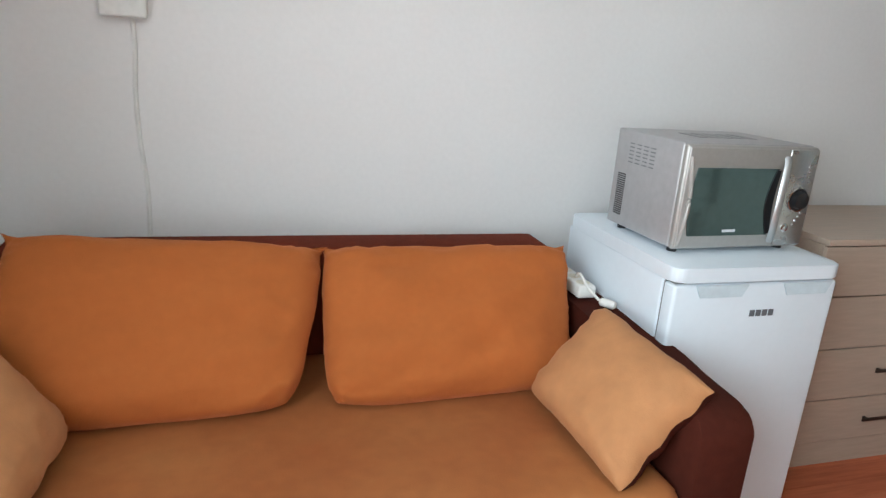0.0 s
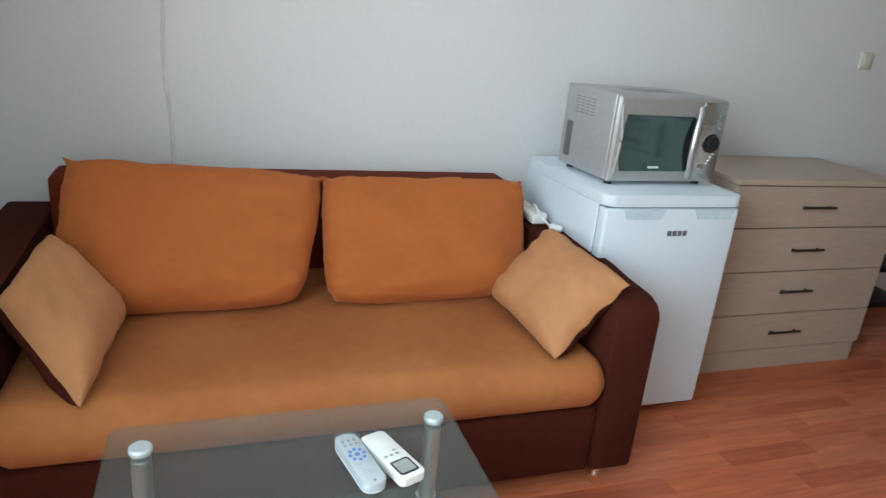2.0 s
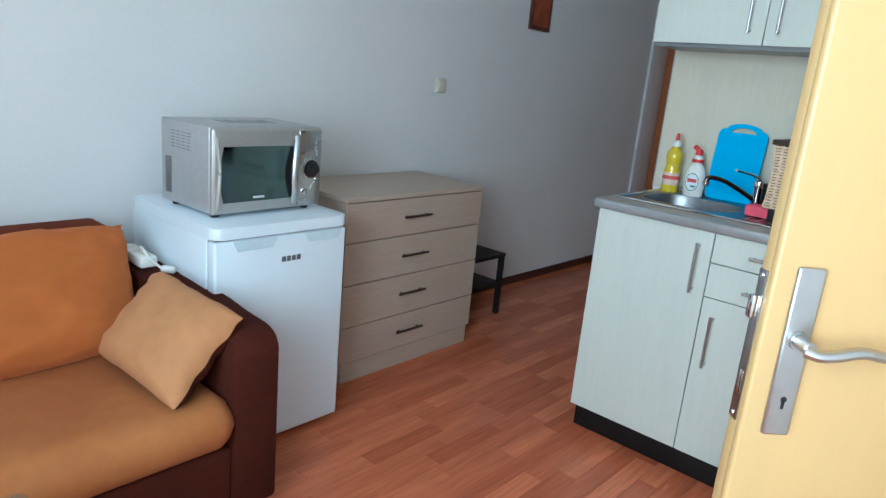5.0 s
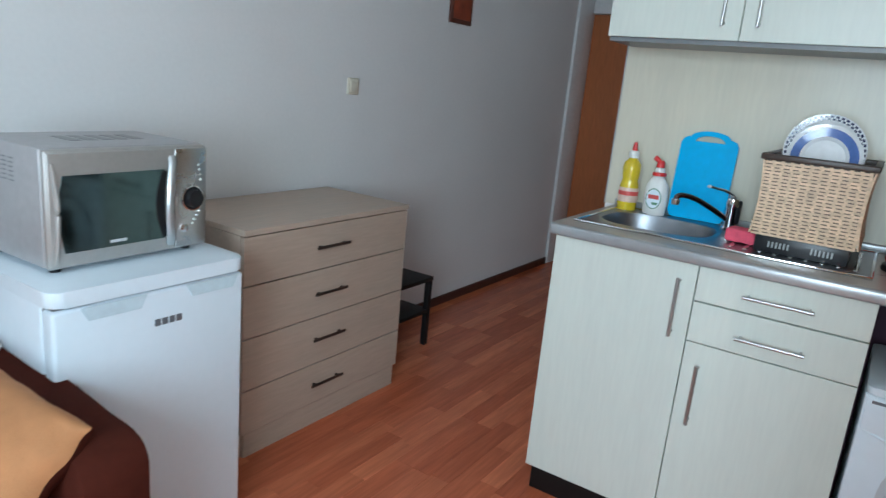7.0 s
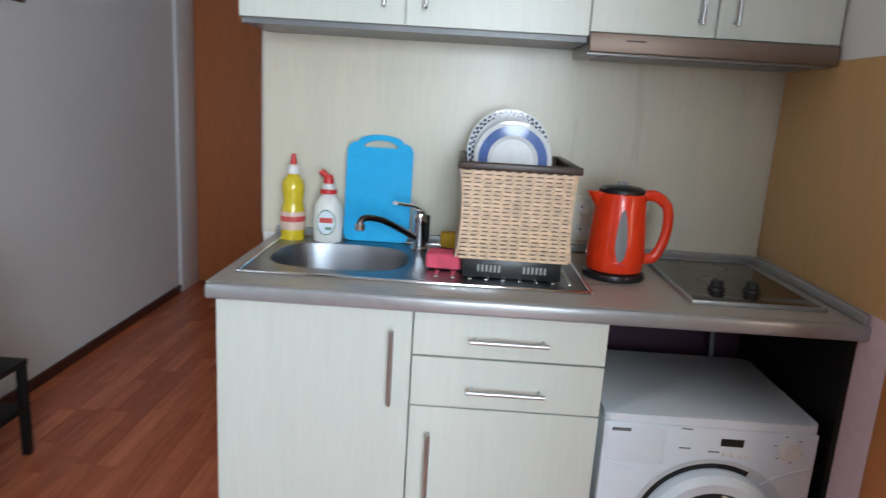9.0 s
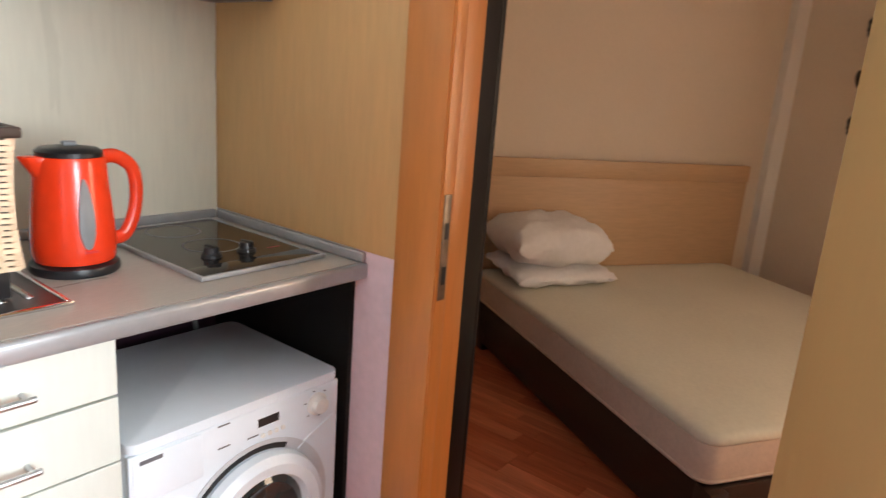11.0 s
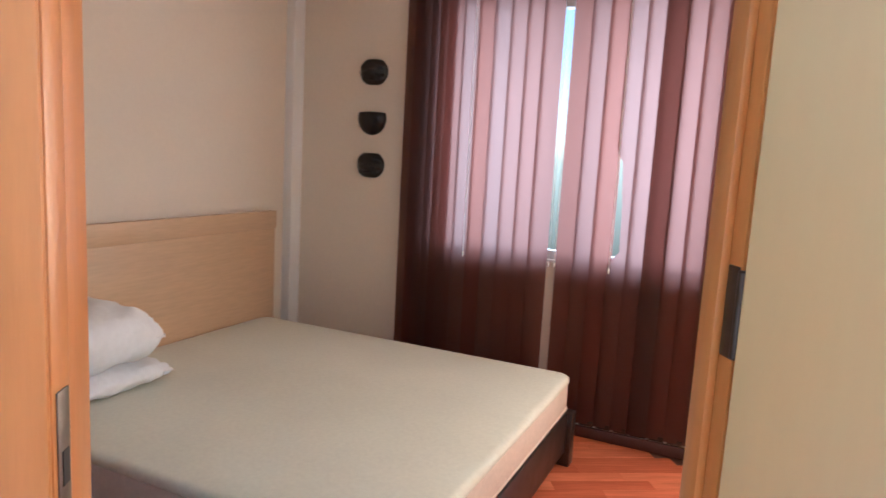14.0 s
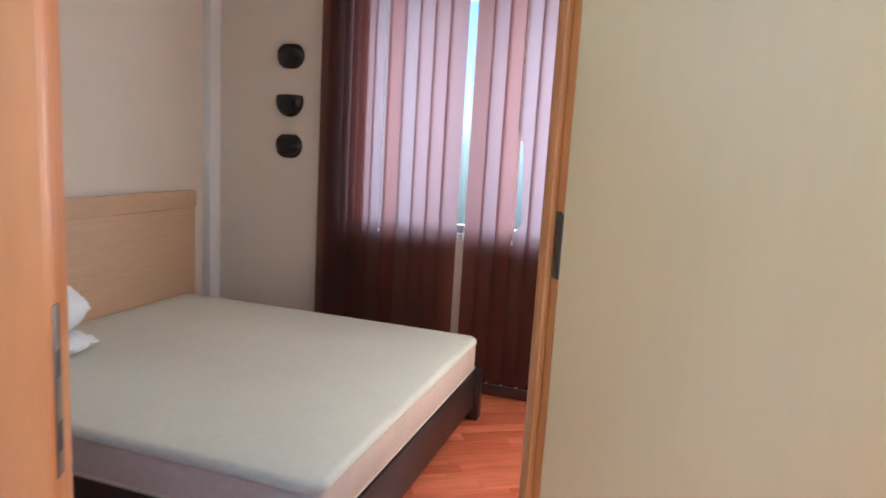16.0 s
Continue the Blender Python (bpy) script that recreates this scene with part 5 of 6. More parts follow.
b2 = thing("detergent_bottle", (2.94, 0.405, CT), "white washing-up liquid bottle with a red nozzle", "bottle")
FL = Matrix.Translation((2.94, 0.405, CT)) @ Matrix.Diagonal((0.62, 1.0, 1.0, 1))
part("bottle", lathe([(0, 0.001), (0.038, 0.001), (0.042, 0.008), (0.044, 0.05), (0.043, 0.09), (0.039, 0.115), (0.028, 0.135), (0.018, 0.145), (0.017, 0.15), (0, 0.15)], 28, m=FL), M_WHITE2, b2)
lbl = lathe([(0, 0), (0.026, 0), (0.026, 0.0008), (0, 0.0008)], 28, m=Matrix.Translation((2.9125, 0.405, CT + 0.065)) @ Matrix.Diagonal((1, 1, 1.35, 1)) @ RY)
part("label", lbl, M_WHITE, b2)
part("label_rim", lathe([(0.026, 0), (0.0285, 0), (0.0285, 0.001), (0.026, 0.001)], 28, m=Matrix.Translation((2.9125, 0.405, CT + 0.065)) @ Matrix.Diagonal((1, 1, 1.35, 1)) @ RY), M_LABGREEN, b2)
part("label_bar", blk(2.9108, 2.9118, 0.385, 0.425, CT + 0.064, CT + 0.079), M_LABRED, b2)
part("label_leaf", blk(2.9108, 2.9118, 0.388, 0.408, CT + 0.043, CT + 0.052), M_LABGREEN, b2)
part("collar", lathe([(0.019, 0.148), (0.0255, 0.149), (0.0255, 0.160), (0.02, 0.162), (0, 0.162)], 20, m=Matrix.Translation((2.94, 0.405, CT))), M_REDCAP, b2, "red collar ring")
part("neck", lathe([(0.019, 0.1622), (0.0195, 0.166), (0.016, 0.178), (0, 0.179)], 20, m=Matrix.Translation((2.94, 0.405, CT))), M_WHITE2, b2)
noz = lathe([(0.0, 0.1795), (0.016, 0.1795), (0.015, 0.192), (0.011, 0.204), (0, 0.206)], 16, m=Matrix.Translation((2.94, 0.405, CT)))
tube([(2.94, 0.405, CT + 0.194), (2.94, 0.416, CT + 0.204), (2.94, 0.430, CT + 0.214)], 0.009, 10, bm=noz)
part("nozzle", noz, M_REDCAP, b2, "red flip nozzle")

cb = thing("cutting_board", (2.975, 0.26, CT), "bright blue plastic cutting board leaning on the splashback", "cutting board")
ol = []
for k in range(13):
    a = math.pi * k / 12
    ol.append((0.07 * math.cos(a) + 0.0, 0.286 + 0.024 * math.sin(a)))
outer = [(-0.1, 0.02), (-0.092, 0.004), (-0.08, 0.0), (0.08, 0.0), (0.092, 0.004), (0.1, 0.02), (0.1, 0.265), (0.092, 0.280), (0.075, 0.288)] + [(x, y) for x, y in ol] + [(-0.075, 0.288), (-0.092, 0.280), (-0.1, 0.265)]
slot = [(0.052 * math.cos(math.pi * k / 10), 0.273 + 0.021 * math.sin(math.pi * k / 10)) for k in range(11)]


bmx = holed(outer, slot, 0.0, 0.008, Matrix.Translation((2.962, 0.262, CT + 0.007)) @ Matrix.Diagonal((1, 1, 1.04, 1)) @ Matrix.Rotation(radians(8), 4, "Y") @ Matrix(((0, 0, 1, 0), (-1, 0, 0, 0), (0, 1, 0, 0), (0, 0, 0, 1))))
part("board", bmx, M_BLUE, cb, smooth=30)

spg = thing("sponge", (2.70, 0.05, CT + 0.008), "bright pink cleaning sponge on the sink drainer", "sponge")
t = blk(2.66, 2.735, 0.005, 0.095, CT + 0.0085, CT + 0.05, 0.008, 3)
for v in t.verts:
    v.co += noise.noise_vector(v.co * 40) * 0.004
    v.co.y += -0.008 * math.sin((v.co.x - 2.66) * 40)
part("foam", t, M_PINK, spg, smooth=60)

# drying basket
KX0, KX1, KY0, KY1, KZ0, KZ1 = 2.595, 2.93, -0.262, 0.010, CT + 0.0085, 1.285
dk = thing("dish_basket", (2.76, -0.13, CT), "tan woven dish basket with a dark brown rim on the drainer", "dish rack")
# base
bs = bmesh.new()
blk(KX0 + 0.012, KX0 + 0.02, KY0 + 0.012, KY1 - 0.012, KZ0, KZ0 + 0.05, 0.002, bm=bs)
blk(KX1 - 0.02, KX1 - 0.012, KY0 + 0.012, KY1 - 0.012, KZ0, KZ0 + 0.05, 0.002, bm=bs)
blk(KX0 + 0.02, KX1 - 0.02, KY0 + 0.012, KY0 + 0.02, KZ0, KZ0 + 0.05, 0.002, bm=bs)
blk(KX0 + 0.02, KX1 - 0.02, KY1 - 0.02, KY1 - 0.012, KZ0, KZ0 + 0.05, 0.002, bm=bs)
blk(KX0 + 0.02, KX1 - 0.02, KY0 + 0.02, KY1 - 0.02, KZ0 + 0.03, KZ0 + 0.036, bm=bs)
base = part("base_tray", bs, M_BLACK, dk, "black base tray with drip slots")
for g in (-0.06, 0.055):
    for k in range(6):
        yk = (KY0 + KY1) / 2 + g - 0.026 + 0.0105 * k
        part("slot", blk(KX0 + 0.0105, KX0 + 0.0125, yk, yk + 0.005, KZ0 + 0.016, KZ0 + 0.034), M_GREYKEY, base)
ZB, ZT = KZ0 + 0.052, KZ1 - 0.014


def flare(z):
    """The sides swell outwards towards the rim."""
    s = (z - ZB) / (ZT - ZB)
    return 0.009 * (2 * s - 1) ** 2 - 0.004


def weave(axis, sgn):
    """Rows of flat strands that bow over upright stakes, with dark slits between the rows."""
    t = bmesh.new()
    rows, cols = 22, 11 if axis == "x" else 13
    lo, hi = (KY0, KY1) if axis == "x" else (KX0, KX1)
    face = (KX0 if sgn < 0 else KX1) if axis == "x" else (KY0 if sgn < 0 else KY1)
    pitch, step = (ZT - ZB) / rows, (hi - lo) / cols

    def box(u0, u1, z0, z1, out, bulge):
        q = []
        for d_, zz in ((-0.0025, z0), (0.0025, z0), (0.0025, z1), (-0.0025, z1)):
            for u_, b_ in ((u0, 0.0), ((u0 + u1) / 2, bulge), (u1, 0.0)):
                p = face + sgn * (out + d_ + b_ + flare((z0 + z1) / 2))
                q.append(t.verts.new((p, u_, zz) if axis == "x" else (u_, p, zz)))
        for i in range(4):
            j = (i + 1) % 4
            for s_ in (0, 1):
                t.faces.new((q[i * 3 + s_], q[i * 3 + s_ + 1], q[j * 3 + s_ + 1], q[j * 3 + s_]))
        t.faces.new((q[0], q[3], q[6], q[9]))
        t.faces.new((q[2], q[5], q[8], q[11]))

    for r in range(rows):
        z0 = ZB + pitch * r
        shift = 0.12 * step * (r % 2)
        for c in range(cols):
            a = lo + step * c
            box(a, a + step * 0.998, z0, z0 + pitch * 0.70, 0.001, 0.0026)
            g = min(max(a - step * 0.19 + shift, lo), hi - step * 0.38)
            box(g, g + step * 0.38, z0 + pitch * 0.66, z0 + pitch * 1.04, 0.0005, 0.0012)
    return t


for ax, sg in (("x", -1), ("x", 1), ("y", -1), ("y", 1)):
    w_ = part("woven_side", weave(ax, sg), M_RATTAN, dk, "tan woven strands")
    tagged(w_, kind="stuff")
    if ax == "x":
        p = KX0 + 0.006 if sg < 0 else KX1 - 0.006
        inn = blk(p - 0.001, p + 0.001, KY0 + 0.006, KY1 - 0.006, ZB - 0.003, ZT + 0.002)
    else:
        p = KY0 + 0.0045 if sg < 0 else KY1 - 0.0045
        inn = blk(KX0 + 0.008, KX1 - 0.008, p - 0.001, p + 0.001, ZB - 0.003, ZT + 0.002)
    part("lining", inn, M_DKBROWN, w_)
rm = bmesh.new()
for bxx in ((KX0 - 0.014, KX0 + 0.004, KY0 - 0.014, KY1 + 0.014), (KX1 - 0.004, KX1 + 0.014, KY0 - 0.014, KY1 + 0.014), (KX0 + 0.004, KX1 - 0.004, KY0 - 0.014, KY0 + 0.004), (KX0 + 0.004, KX1 - 0.004, KY1 - 0.004, KY1 + 0.014)):
    blk(*bxx, KZ1 - 0.014, KZ1 + 0.004, 0.004, 3, bm=rm)
part("rim", rm, M_DKBROWN, dk, "glossy dark brown rim")
solid("yellow_cloth", prism(round_rect(0.05, 0.06, 0.015, 5, cx=2.955, cy=0.035), CT + 0.0085, CT + 0.05, bev=0.01), M_YELLOW, "folded yellow cloth behind the dish basket", "cloth", loc=(2.955, 0.035, CT))


def plate(name, x, y, z, r, tilt, label, bands):
    F = Matrix.Translation((x, y, z)) @ Matrix.Rotation(radians(-90 + tilt), 4, "Y")
    ob = thing(name, (0, 0, 0), label, "plate", "plates in the dish basket", F=F)
    part("body", lathe([(0, 0.0), (0.55 * r, 0.0), (0.62 * r, 0.006), (r, 0.016), (r, 0.019), (0.62 * r, 0.010), (0.55 * r, 0.004), (0, 0.004)], 48), M_PLATE, ob)
    for r0, r1, m_ in bands:
        z0, z1 = 0.010 + 0.009 * (r0 / r - 0.62) / 0.38, 0.010 + 0.009 * (r1 / r - 0.62) / 0.38
        part("glaze_band", lathe([(r0, z0 + 0.0002), (r0, z0 + 0.0006), (r1, z1 + 0.0006), (r1, z1 + 0.0002)], 48), m_, ob)
    return ob


p1 = plate("dinner_plate", 2.80, -0.120, 1.279, 0.105, 12, "white porcelain plate with a broad blue band", [(0.068, 0.093, M_PBLUE)])
p2 = plate("dinner_plate", 2.865, -0.112, 1.298, 0.116, 10, "pale porcelain plate with a checked navy rim", [])
for k in range(44):
    a = 2 * math.pi * k / 44
    t = blk(-0.0034, 0.0034, -0.0045, 0.0045, -0.0006, 0.0006, m=Matrix.Rotation(a, 4, "Z") @ Matrix.Translation((0.1085, 0, 0.0183)) @ Matrix.Rotation(radians(-11), 4, "Y"))
    part("check_mark", t, M_PNAVY, p2)
    t = blk(-0.0028, 0.0028, -0.0045, 0.0045, -0.0006, 0.0006, m=Matrix.Rotation(a + math.pi / 44, 4, "Z") @ Matrix.Translation((0.1005, 0, 0.0166)) @ Matrix.Rotation(radians(-11), 4, "Y"))
    part("check_mark", t, M_PNAVY, p2)

# kettle
kx, ky = 2.745, -0.412
kt = thing("electric_kettle", (kx, ky, CT), "red plastic electric kettle with a grey water gauge", "kettle")
KM = Matrix.Translation((kx, ky, CT))
part("base", lathe([(0, 0.0005), (0.078, 0.0005), (0.08, 0.006), (0.078, 0.016), (0.07, 0.02), (0, 0.02)], 32, m=KM), M_BLACK, kt, "black power base")
bd = lathe([(0, 0.022), (0.07, 0.022), (0.0735, 0.03), (0.0745, 0.06), (0.071, 0.11), (0.065, 0.17), (0.0625, 0.205), (0.060, 0.212), (0, 0.213)], 36, m=KM)
body_k = part("body", bd, M_RED, kt, "glossy red body", smooth=50)
sp = prism([(-0.028, 0.0), (0.028, 0.0), (0.016, 0.03), (0.0, 0.042), (-0.016, 0.03)], 0.0, 0.045, m=Matrix.Translation((kx, ky + 0.05, CT + 0.168)), bev=0.004)
for v in sp.verts:
    s = (v.co.z - CT - 0.168) / 0.045
    v.co.y = ky + 0.05 + (v.co.y - ky - 0.05) * (0.25 + 0.75 * s)
part("spout", sp, M_RED, body_k)
part("handle", tube([(kx, ky - 0.052, CT + 0.205), (kx, ky - 0.085, CT + 0.208), (kx, ky - 0.118, CT + 0.185), (kx, ky - 0.126, CT + 0.14), (kx, ky - 0.118, CT + 0.09), (kx, ky - 0.098, CT + 0.055), (kx, ky - 0.072, CT + 0.05)], 0.0135, 14, flat=0.8, up=(1, 0, 0)), M_RED, kt, "red loop handle")
part("lid", lathe([(0.058, 0.2125), (0.058, 0.22), (0.05, 0.226), (0.02, 0.23), (0, 0.23)], 28, m=KM), M_BLACK, kt)
part("lid_knob", blk(kx - 0.008, kx + 0.008, ky - 0.012, ky + 0.012, CT + 0.229, CT + 0.238, 0.003, 3), M_GREYPL, kt)
gg = []
for k in range(20):
    a = 2 * math.pi * k / 20
    gg.append((0.0135 * math.cos(a) * (1 - 0.35 * math.sin(a)), 0.064 * math.sin(a)))
GX = Matrix(((0, 0, 1, 0), (1, 0, 0, 0), (0, 1, 0, 0), (0, 0, 0, 1)))
part("water_gauge", prism(gg, -0.006, 0.004, m=Matrix.Translation((kx - 0.0675, ky + 0.005, CT + 0.115)) @ Matrix.Rotation(radians(4.2), 4, "Y") @ GX, bev=0.001), M_GREYPL, body_k, "grey oval water gauge")
part("badge", blk(kx - 0.0755, kx - 0.072, ky - 0.012, ky + 0.012, CT + 0.045, CT + 0.049), M_REDCAP, body_k)

kt.matrix_basis = kt.matrix_basis @ Matrix.Diagonal((1.03, 1.03, 1.08, 1))
sc = thing("wall_socket", (KIT, -0.37, 1.10), "double cream wall socket on the splashback", "socket")
part("plate", blk(KIT - 0.018, KIT - 0.0065, -0.405, -0.335, 1.03, 1.17, 0.005, 3), M_CREAM, sc)
for z in (1.065, 1.135):
    part("socket_well", lathe([(0.0, 0.001), (0.018, 0.001), (0.021, 0.004), (0.023, 0.004), (0.023, 0.0), (0, 0.0)], 22, m=Matrix.Translation((KIT - 0.0185, -0.37, z)) @ RY), M_WHITE2, sc)
    part("plug_hole", lathe([(0, 0.0005), (0.003, 0.0005), (0, 0.0008)], 10, m=Matrix.Translation((KIT - 0.0192, -0.362, z)) @ RY), M_BLACK, sc)

# ---- bedroom ----
BX, BHX, BYN, BYF, BZ = 2.31, 4.14, -1.925, -3.605, 0.442
bed = thing("bed", (3.2, -2.75, 0), "double bed with a black-brown base and a beech headboard", "bed", F=BED)
part("side_rail", blk(BX + 0.02, BHX, BYN - 0.045, BYN - 0.02, 0.04, 0.265, 0.004), M_BEDWOOD, bed)
part("side_rail", blk(BX + 0.02, BHX, BYF + 0.02, BYF + 0.045, 0.06, 0.265, 0.004), M_BEDWOOD, bed)
part("foot_rail", blk(BX - 0.005, BX + 0.02, BYF + 0.02, BYN - 0.02, 0.07, 0.265, 0.004), M_BEDWOOD, bed)
part("slat_base", blk(BX + 0.021, BHX - 0.002, BYF + 0.046, BYN - 0.046, 0.20, 0.258), M_BEDWOOD, bed)
for x, y in ((BX + 0.0, BYF + 0.0), (BX + 0.0, BYN - 0.065), (BHX - 0.08, BYF + 0.0), (BHX - 0.08, BYN - 0.065)):
    part("leg", blk(x - 0.03, x + 0.045, y - 0.02, y + 0.05, 0, 0.262, 0.005), M_BEDWOOD, bed)
hbd = part("headboard", blk(BHX + 0.002, BHX + 0.045, -3.69, -1.86, 0.02, 1.048, 0.004), M_HEADB, bed, "plain beech headboard")
part("headboard_rail", blk(BHX - 0.008, BHX + 0.0018, -3.69, -1.86, 0.95, 1.05, 0.004), M_HEADB, hbd)


def mattress(z0, z1, layers, top):
    """Rounded slab built of stacked outlines; layers of (height, inset)."""
    t = bmesh.new()
    cx, cy, w_, l_ = (BX + BHX - 0.004) / 2, (BYN + BYF) / 2, BHX - 0.004 - BX, BYN - BYF
    rings = []
    for z, ins in layers:
        rings.append([t.verts.new((x, y_, z)) for x, y_ in round_rect(w_ - 2 * ins, l_ - 2 * ins, 0.06 - ins * 0.5, 6, cx=cx, cy=cy)])
    if top:
        for k in range(1, 9):
            f = 1 - k / 9
            rings.append([t.verts.new((cx + (v.co.x - cx) * f, cy + (v.co.y - cy) * f, z1 + 0.007 * noise.noise(Vector((v.co.x * 2 * f, v.co.y * 2 * f, 1))) + 0.003 + 0.012 * (1 - f))) for v in rings[len(layers) - 1]])
    for p, q in zip(rings, rings[1:]):
        n = len(p)
        for i in range(n):
            t.faces.new((p[i], p[(i + 1) % n], q[(i + 1) % n], q[i]))
    t.faces.new(rings[0])
    t.faces.new(rings[-1])
    return t


mt = thing("mattress", (3.2, -2.75, 0.266), "cream fabric mattress without sheets on the black bed", "mattress", F=BED)
part("cover", mattress(0.40, BZ, [(0.405, 0.002), (0.412, -0.002), (BZ - 0.012, 0.0), (BZ - 0.004, 0.008), (BZ, 0.025)], True), M_MATT, mt, smooth=60)
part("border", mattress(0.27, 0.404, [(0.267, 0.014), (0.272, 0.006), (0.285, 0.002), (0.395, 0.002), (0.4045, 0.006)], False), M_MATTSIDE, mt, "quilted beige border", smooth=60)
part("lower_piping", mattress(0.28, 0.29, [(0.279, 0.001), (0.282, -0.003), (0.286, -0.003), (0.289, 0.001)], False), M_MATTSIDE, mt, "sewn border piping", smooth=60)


def bed_pillow(z, dx, dy, seed, label, h):
    ob = thing("bed_pillow", (3.86, -2.3, z), label, "pillow", "white pillows stacked on the bed", F=BED)
    x0, x1, y0, y1 = 3.68 + dx, 4.12 + dx, -2.53 + dy + 0.03 * (h > 0.15), -1.94 + dy
    a, b, c, d_ = (x0, y1, z + h / 2), (x0, y0, z + h / 2), (x1, y0, z + h / 2 + 0.03), (x1, y1, z + h / 2 + 0.03)
    part("case", pillow(d_, c, b, a, h, seed=seed, pinch=0.04, wr=0.02, ease=0.5), M_LINEN, ob, smooth=60)
    return ob


bed_pillow(BZ + 0.004, 0.0, 0.0, 5, "flat white pillow lying on the bare mattress", 0.10)
bed_pillow(BZ + 0.095, -0.01, 0.02, 6, "plump white pillow stacked on another pillow", 0.235)


def mask(z, kind_, label):
    c = Vector((3.67, -3.955, z))
    ob = thing("wall_mask", c, label, "wall decoration", "three black carved masks on the wall", F=BED)
    t = bmesh.new()
    bmesh.ops.create_uvsphere(t, u_segments=28, v_segments=18, radius=1.0)
    for v in t.verts:
        x, y, z_ = v.co
        d_ = 0.055 * max(y, 0.0)
        w_, h_ = 0.093, 0.08
        if kind_ == "bowl":
            if z_ > 0.35:
                z_ = 0.35 + (z_ - 0.35) * 0.12
            z_ -= 0.1
            h_ = 0.095
        else:
            d_ -= 0.018 * math.exp(-((z_ - 0.15 - 0.12 * math.cos(x * 3)) / 0.16) ** 2) if y > 0.2 else 0
            d_ -= 0.015 * math.exp(-((z_ + 0.4 + 0.1 * math.cos(x * 3)) / 0.12) ** 2) if y > 0.2 else 0
            h_ = 0.08
            z_ = max(min(z_, 0.86), -0.92)
        v.co = Vector((x * w_, d_ + 0.002, z_ * h_)) + c
    part("body", t, M_MASK, ob, smooth=50)
    return ob


mask(1.871, "face", "round black carved wooden mask with deep grooves")
mask(1.618, "bowl", "bowl-shaped black carved wooden mask")
mask(1.343, "face", "round black carved wooden mask with deep grooves")

wd = thing("wardrobe", (2.75, -1.2, 0), "tall black wardrobe just inside the bedroom door", "wardrobe")
part("carcass", blk(2.36, 3.26, -1.283, -1.036, 0.0, 2.2, 0.003), M_BLACKWOOD, wd)
part("door", blk(2.362, 2.808, -1.301, -1.284, 0.06, 2.195, 0.002), M_BLACKWOOD, wd)
part("door", blk(2.812, 3.258, -1.301, -1.284, 0.06, 2.195, 0.002), M_BLACKWOOD, wd)

# vertical blinds
SW = 0.089


ZL = (0.085, 0.93, 1.0, 1.2, 1.43, 1.5, 2.40)


def blind(name, x0, n, label, turn, curl=-1, double=-1, crowd=0):
    ob = thing(name, (x0, -3.92, 0), label, "blinds", F=BED)
    width = 0.05 * crowd + SW * (n - crowd)
    part("head_rail", blk(x0 - width - 0.02, x0 + 0.02, -3.945, -3.90, 2.40, 2.44, 0.003), M_PVC, ob, "white head rail")
    rng = random.Random(n)
    for k in [*range(n)] + ([double] if double >= 0 else []):
        second = sum(1 for c in ob.children if c.name.startswith('slat')) >= n
        cx = x0 - (0.05 * min(k, crowd) + SW * (max(k - crowd, 0) + 0.5)) * 0.985 + 0.005 * second
        yc = -3.918 + 0.012 * second
        a = radians(turn(k) + rng.uniform(-3, 3))
        t = bmesh.new()
        cols_ = []
        for i in range(5):
            s = (i / 4 - 0.5) * (SW + 0.016)
            bulge = 0.004 * math.cos(math.pi * (i / 4 - 0.5))
            cols_.append([t.verts.new((cx + s * math.cos(a) - bulge * math.sin(a), yc + s * math.sin(a) + bulge * math.cos(a), z)) for z in ZL])
        for p, q in zip(cols_, cols_[1:]):
            for j in range(len(ZL) - 1):
                t.faces.new((p[j], q[j], q[j + 1], p[j + 1]))
        if k == curl:
            for i, share in ((2, 0.25), (3, 0.6), (4, 1.0)):
                for v, dx in zip(cols_[i][1:5], (0.0, 0.056, 0.050, 0.034)):
                    v.co.x -= dx * share
                    v.co.y += dx * 0.2 * share
        sl = part("slat", t, M_SLAT, ob)
        part("weight", blk(cx - 0.035, cx + 0.035, -3.921, -3.9155, 0.075, 0.10, 0.001, 1), M_DKBROWN, sl)
    return ob


bl1 = blind("vertical_blind", 3.434, 12, "closed red-brown vertical fabric blind glowing with daylight", lambda k: 8, crowd=5)
bl2 = blind("vertical_blind", 2.508, 10, "closed red-brown vertical fabric blind with one slat curled", lambda k: 8, 3, 5)
for x, lab in ((3.025, "chain"), (2.545, "chain"), (2.515, "chain"), (2.238, "chain")):
    co = thing("blind_cord", (x, -3.885, 0.35), "thin white blind cord with a small weight", "cord", "cords of the blinds", F=BED)
    part("cord", rod((x, -3.885, 0.91), (x, -3.885, 2.40), 0.0016, 6), M_WHITE2, co)
    part("weight", lathe([(0, 0), (0.006, 0.002), (0.007, 0.02), (0.003, 0.03), (0, 0.031)], 12, m=Matrix.Translation((x, -3.885, 0.885))), M_CHROME, co)

# ---- laminate strips, last ----
SWD = 0.078
plank = {}


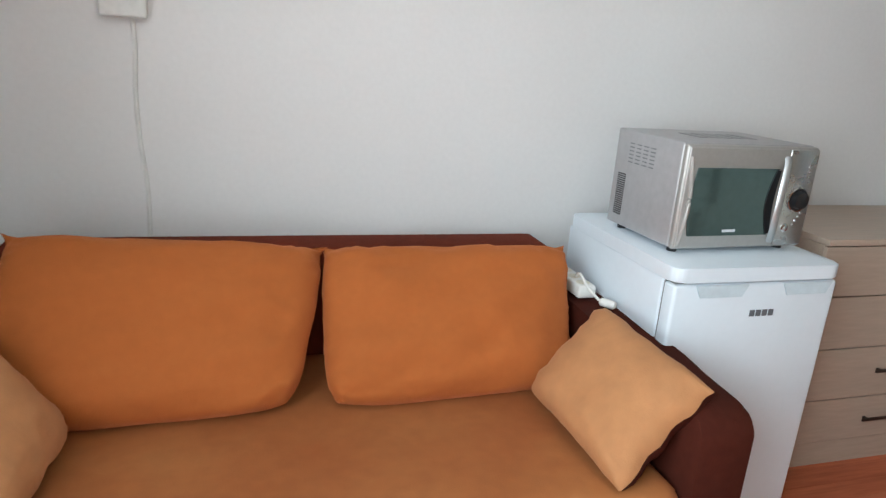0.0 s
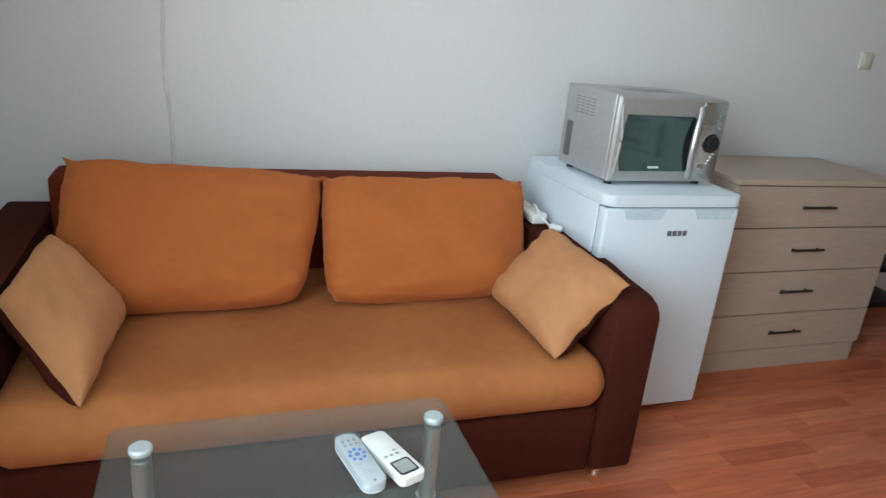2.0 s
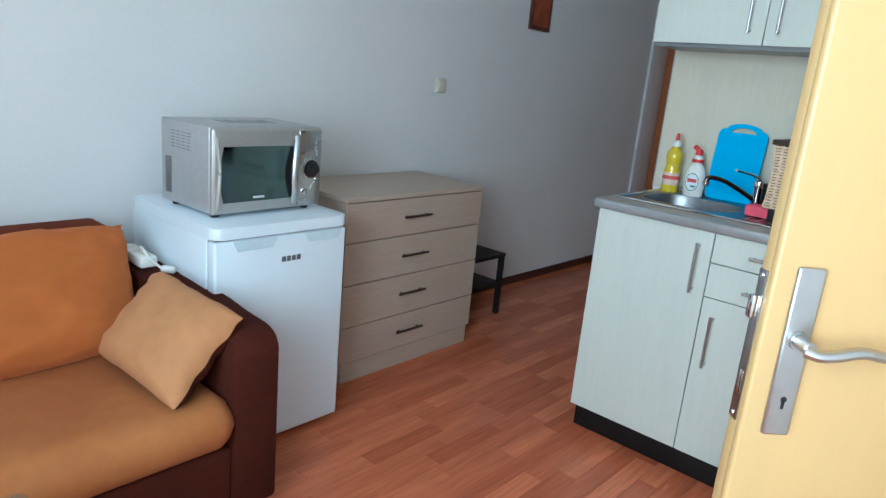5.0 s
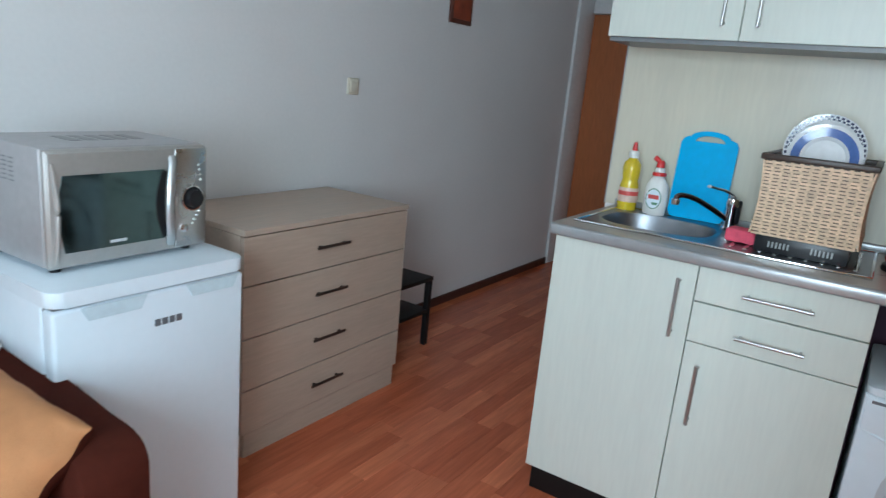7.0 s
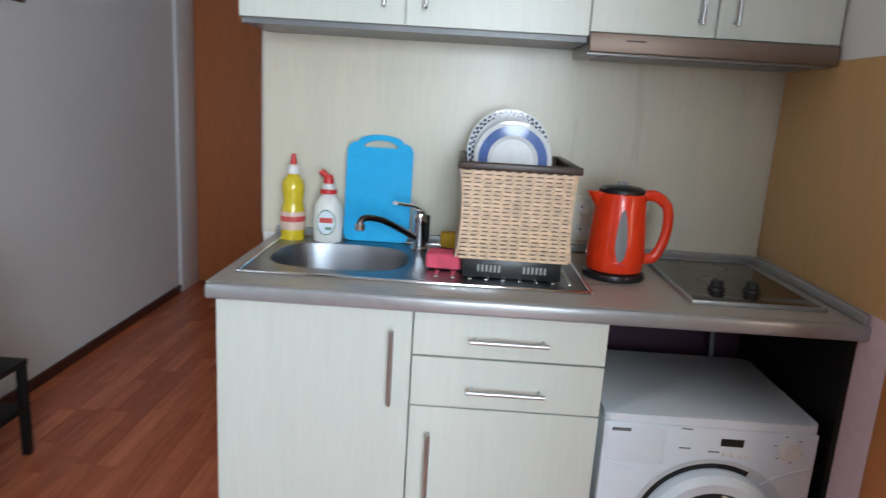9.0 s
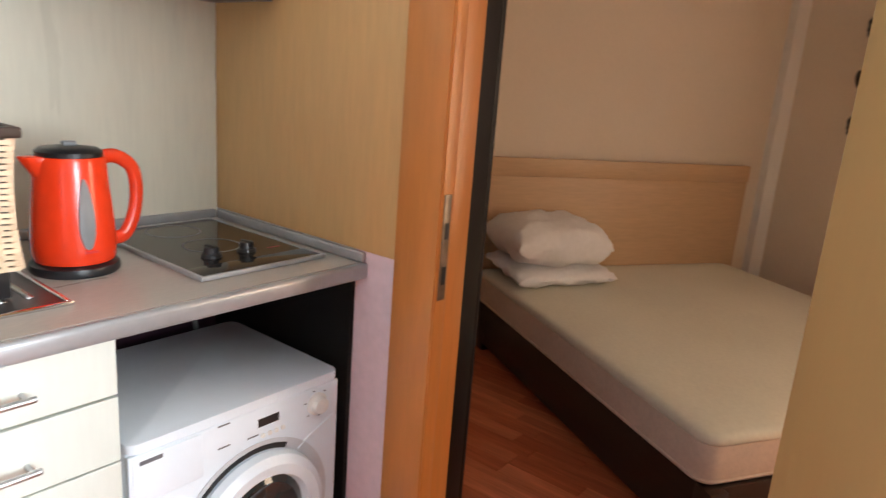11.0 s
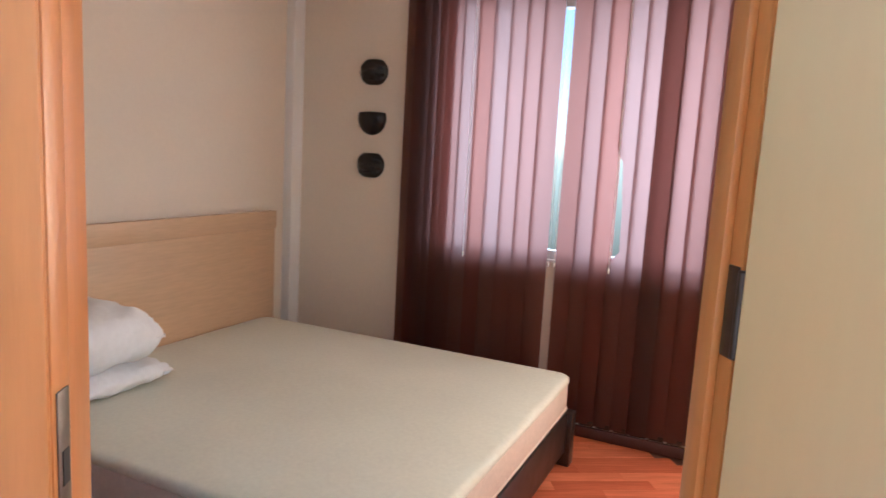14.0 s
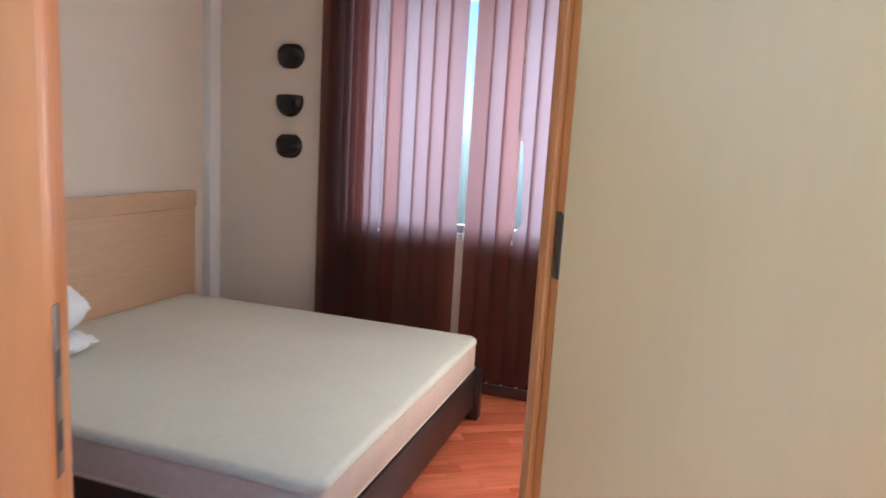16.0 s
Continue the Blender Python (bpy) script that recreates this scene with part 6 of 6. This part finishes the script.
def plank_mesh(L):
    key = round(L, 2)
    if key not in plank:
        t = blk(0.0004, L - 0.0006, 0.0003, SWD - 0.0003, -0.006, 0.0, 0.0006, 1)
        me = bpy.data.meshes.new("strip")
        t.to_mesh(me)
        t.free()
        me.materials.append(M_FLOOR)
        plank[key] = me
    return plank[key]


fl = thing("floor", (0, 0, 0), "glossy cherry-red laminate floor laid in short staggered strips", "floor", kind="structure")
rngf = random.Random(5)
near, rest = [], []
y = -4.6
row = 0
while y < NORTH:
    x = -0.88
    while x < 5.76:
        L = min(rngf.choice((0.3, 0.38, 0.46, 0.54, 0.62)), 5.80 - x)
        if x == -0.88:
            L = 0.1 + rngf.randrange(1, 11) * 0.05
        cx, cy = x + L / 2, y + SWD / 2
        inside = not (KIT + 0.12 < cx and -1.0 < cy < 0.53)
        if cy < -1.0:
            loc = BED.inverted() @ Vector((cx, cy, 0))
            inside = loc.x < 4.28 and loc.y > -4.02
        if inside:
            (near if (0.2 < cx < 5.0 and 0.28 < cy < 1.9) or (0.7 < cx < 1.7 and -3.3 < cy < -2.3) else rest).append((x, y, L))
        x += L
    y += SWD
    row += 1
near.sort(key=lambda p: (p[1] < 0, p[0] + p[1]))
for x, y, L in near[:300]:
    ob = new("strip", plank_mesh(L))
    ob.matrix_basis = Matrix.Translation((x, y, 0))
    ob.parent = fl
rest += near[300:]
verts, faces = [], []
for x, y, L in rest:
    a, b, c, d_ = x + 0.0004, x + L - 0.0006, y + 0.0003, y + SWD - 0.0003
    i = len(verts)
    e = 0.0006
    verts += [(a, c, -0.006), (b, c, -0.006), (b, d_, -0.006), (a, d_, -0.006), (a + e, c + e, 0), (b - e, c + e, 0), (b - e, d_ - e, 0), (a + e, d_ - e, 0)]
    faces += [(i + 4, i + 5, i + 6, i + 7), (i, i + 1, i + 5, i + 4), (i + 1, i + 2, i + 6, i + 5), (i + 2, i + 3, i + 7, i + 6), (i + 3, i, i + 4, i + 7)]
me = bpy.data.meshes.new("remaining_strips")
me.from_pydata(verts, [], faces)
me.materials.append(M_FLOOR_R)
ob = new("remaining_strips", me)
ob.parent = fl
tagged(ob, "cherry-red laminate strips", kind="stuff")
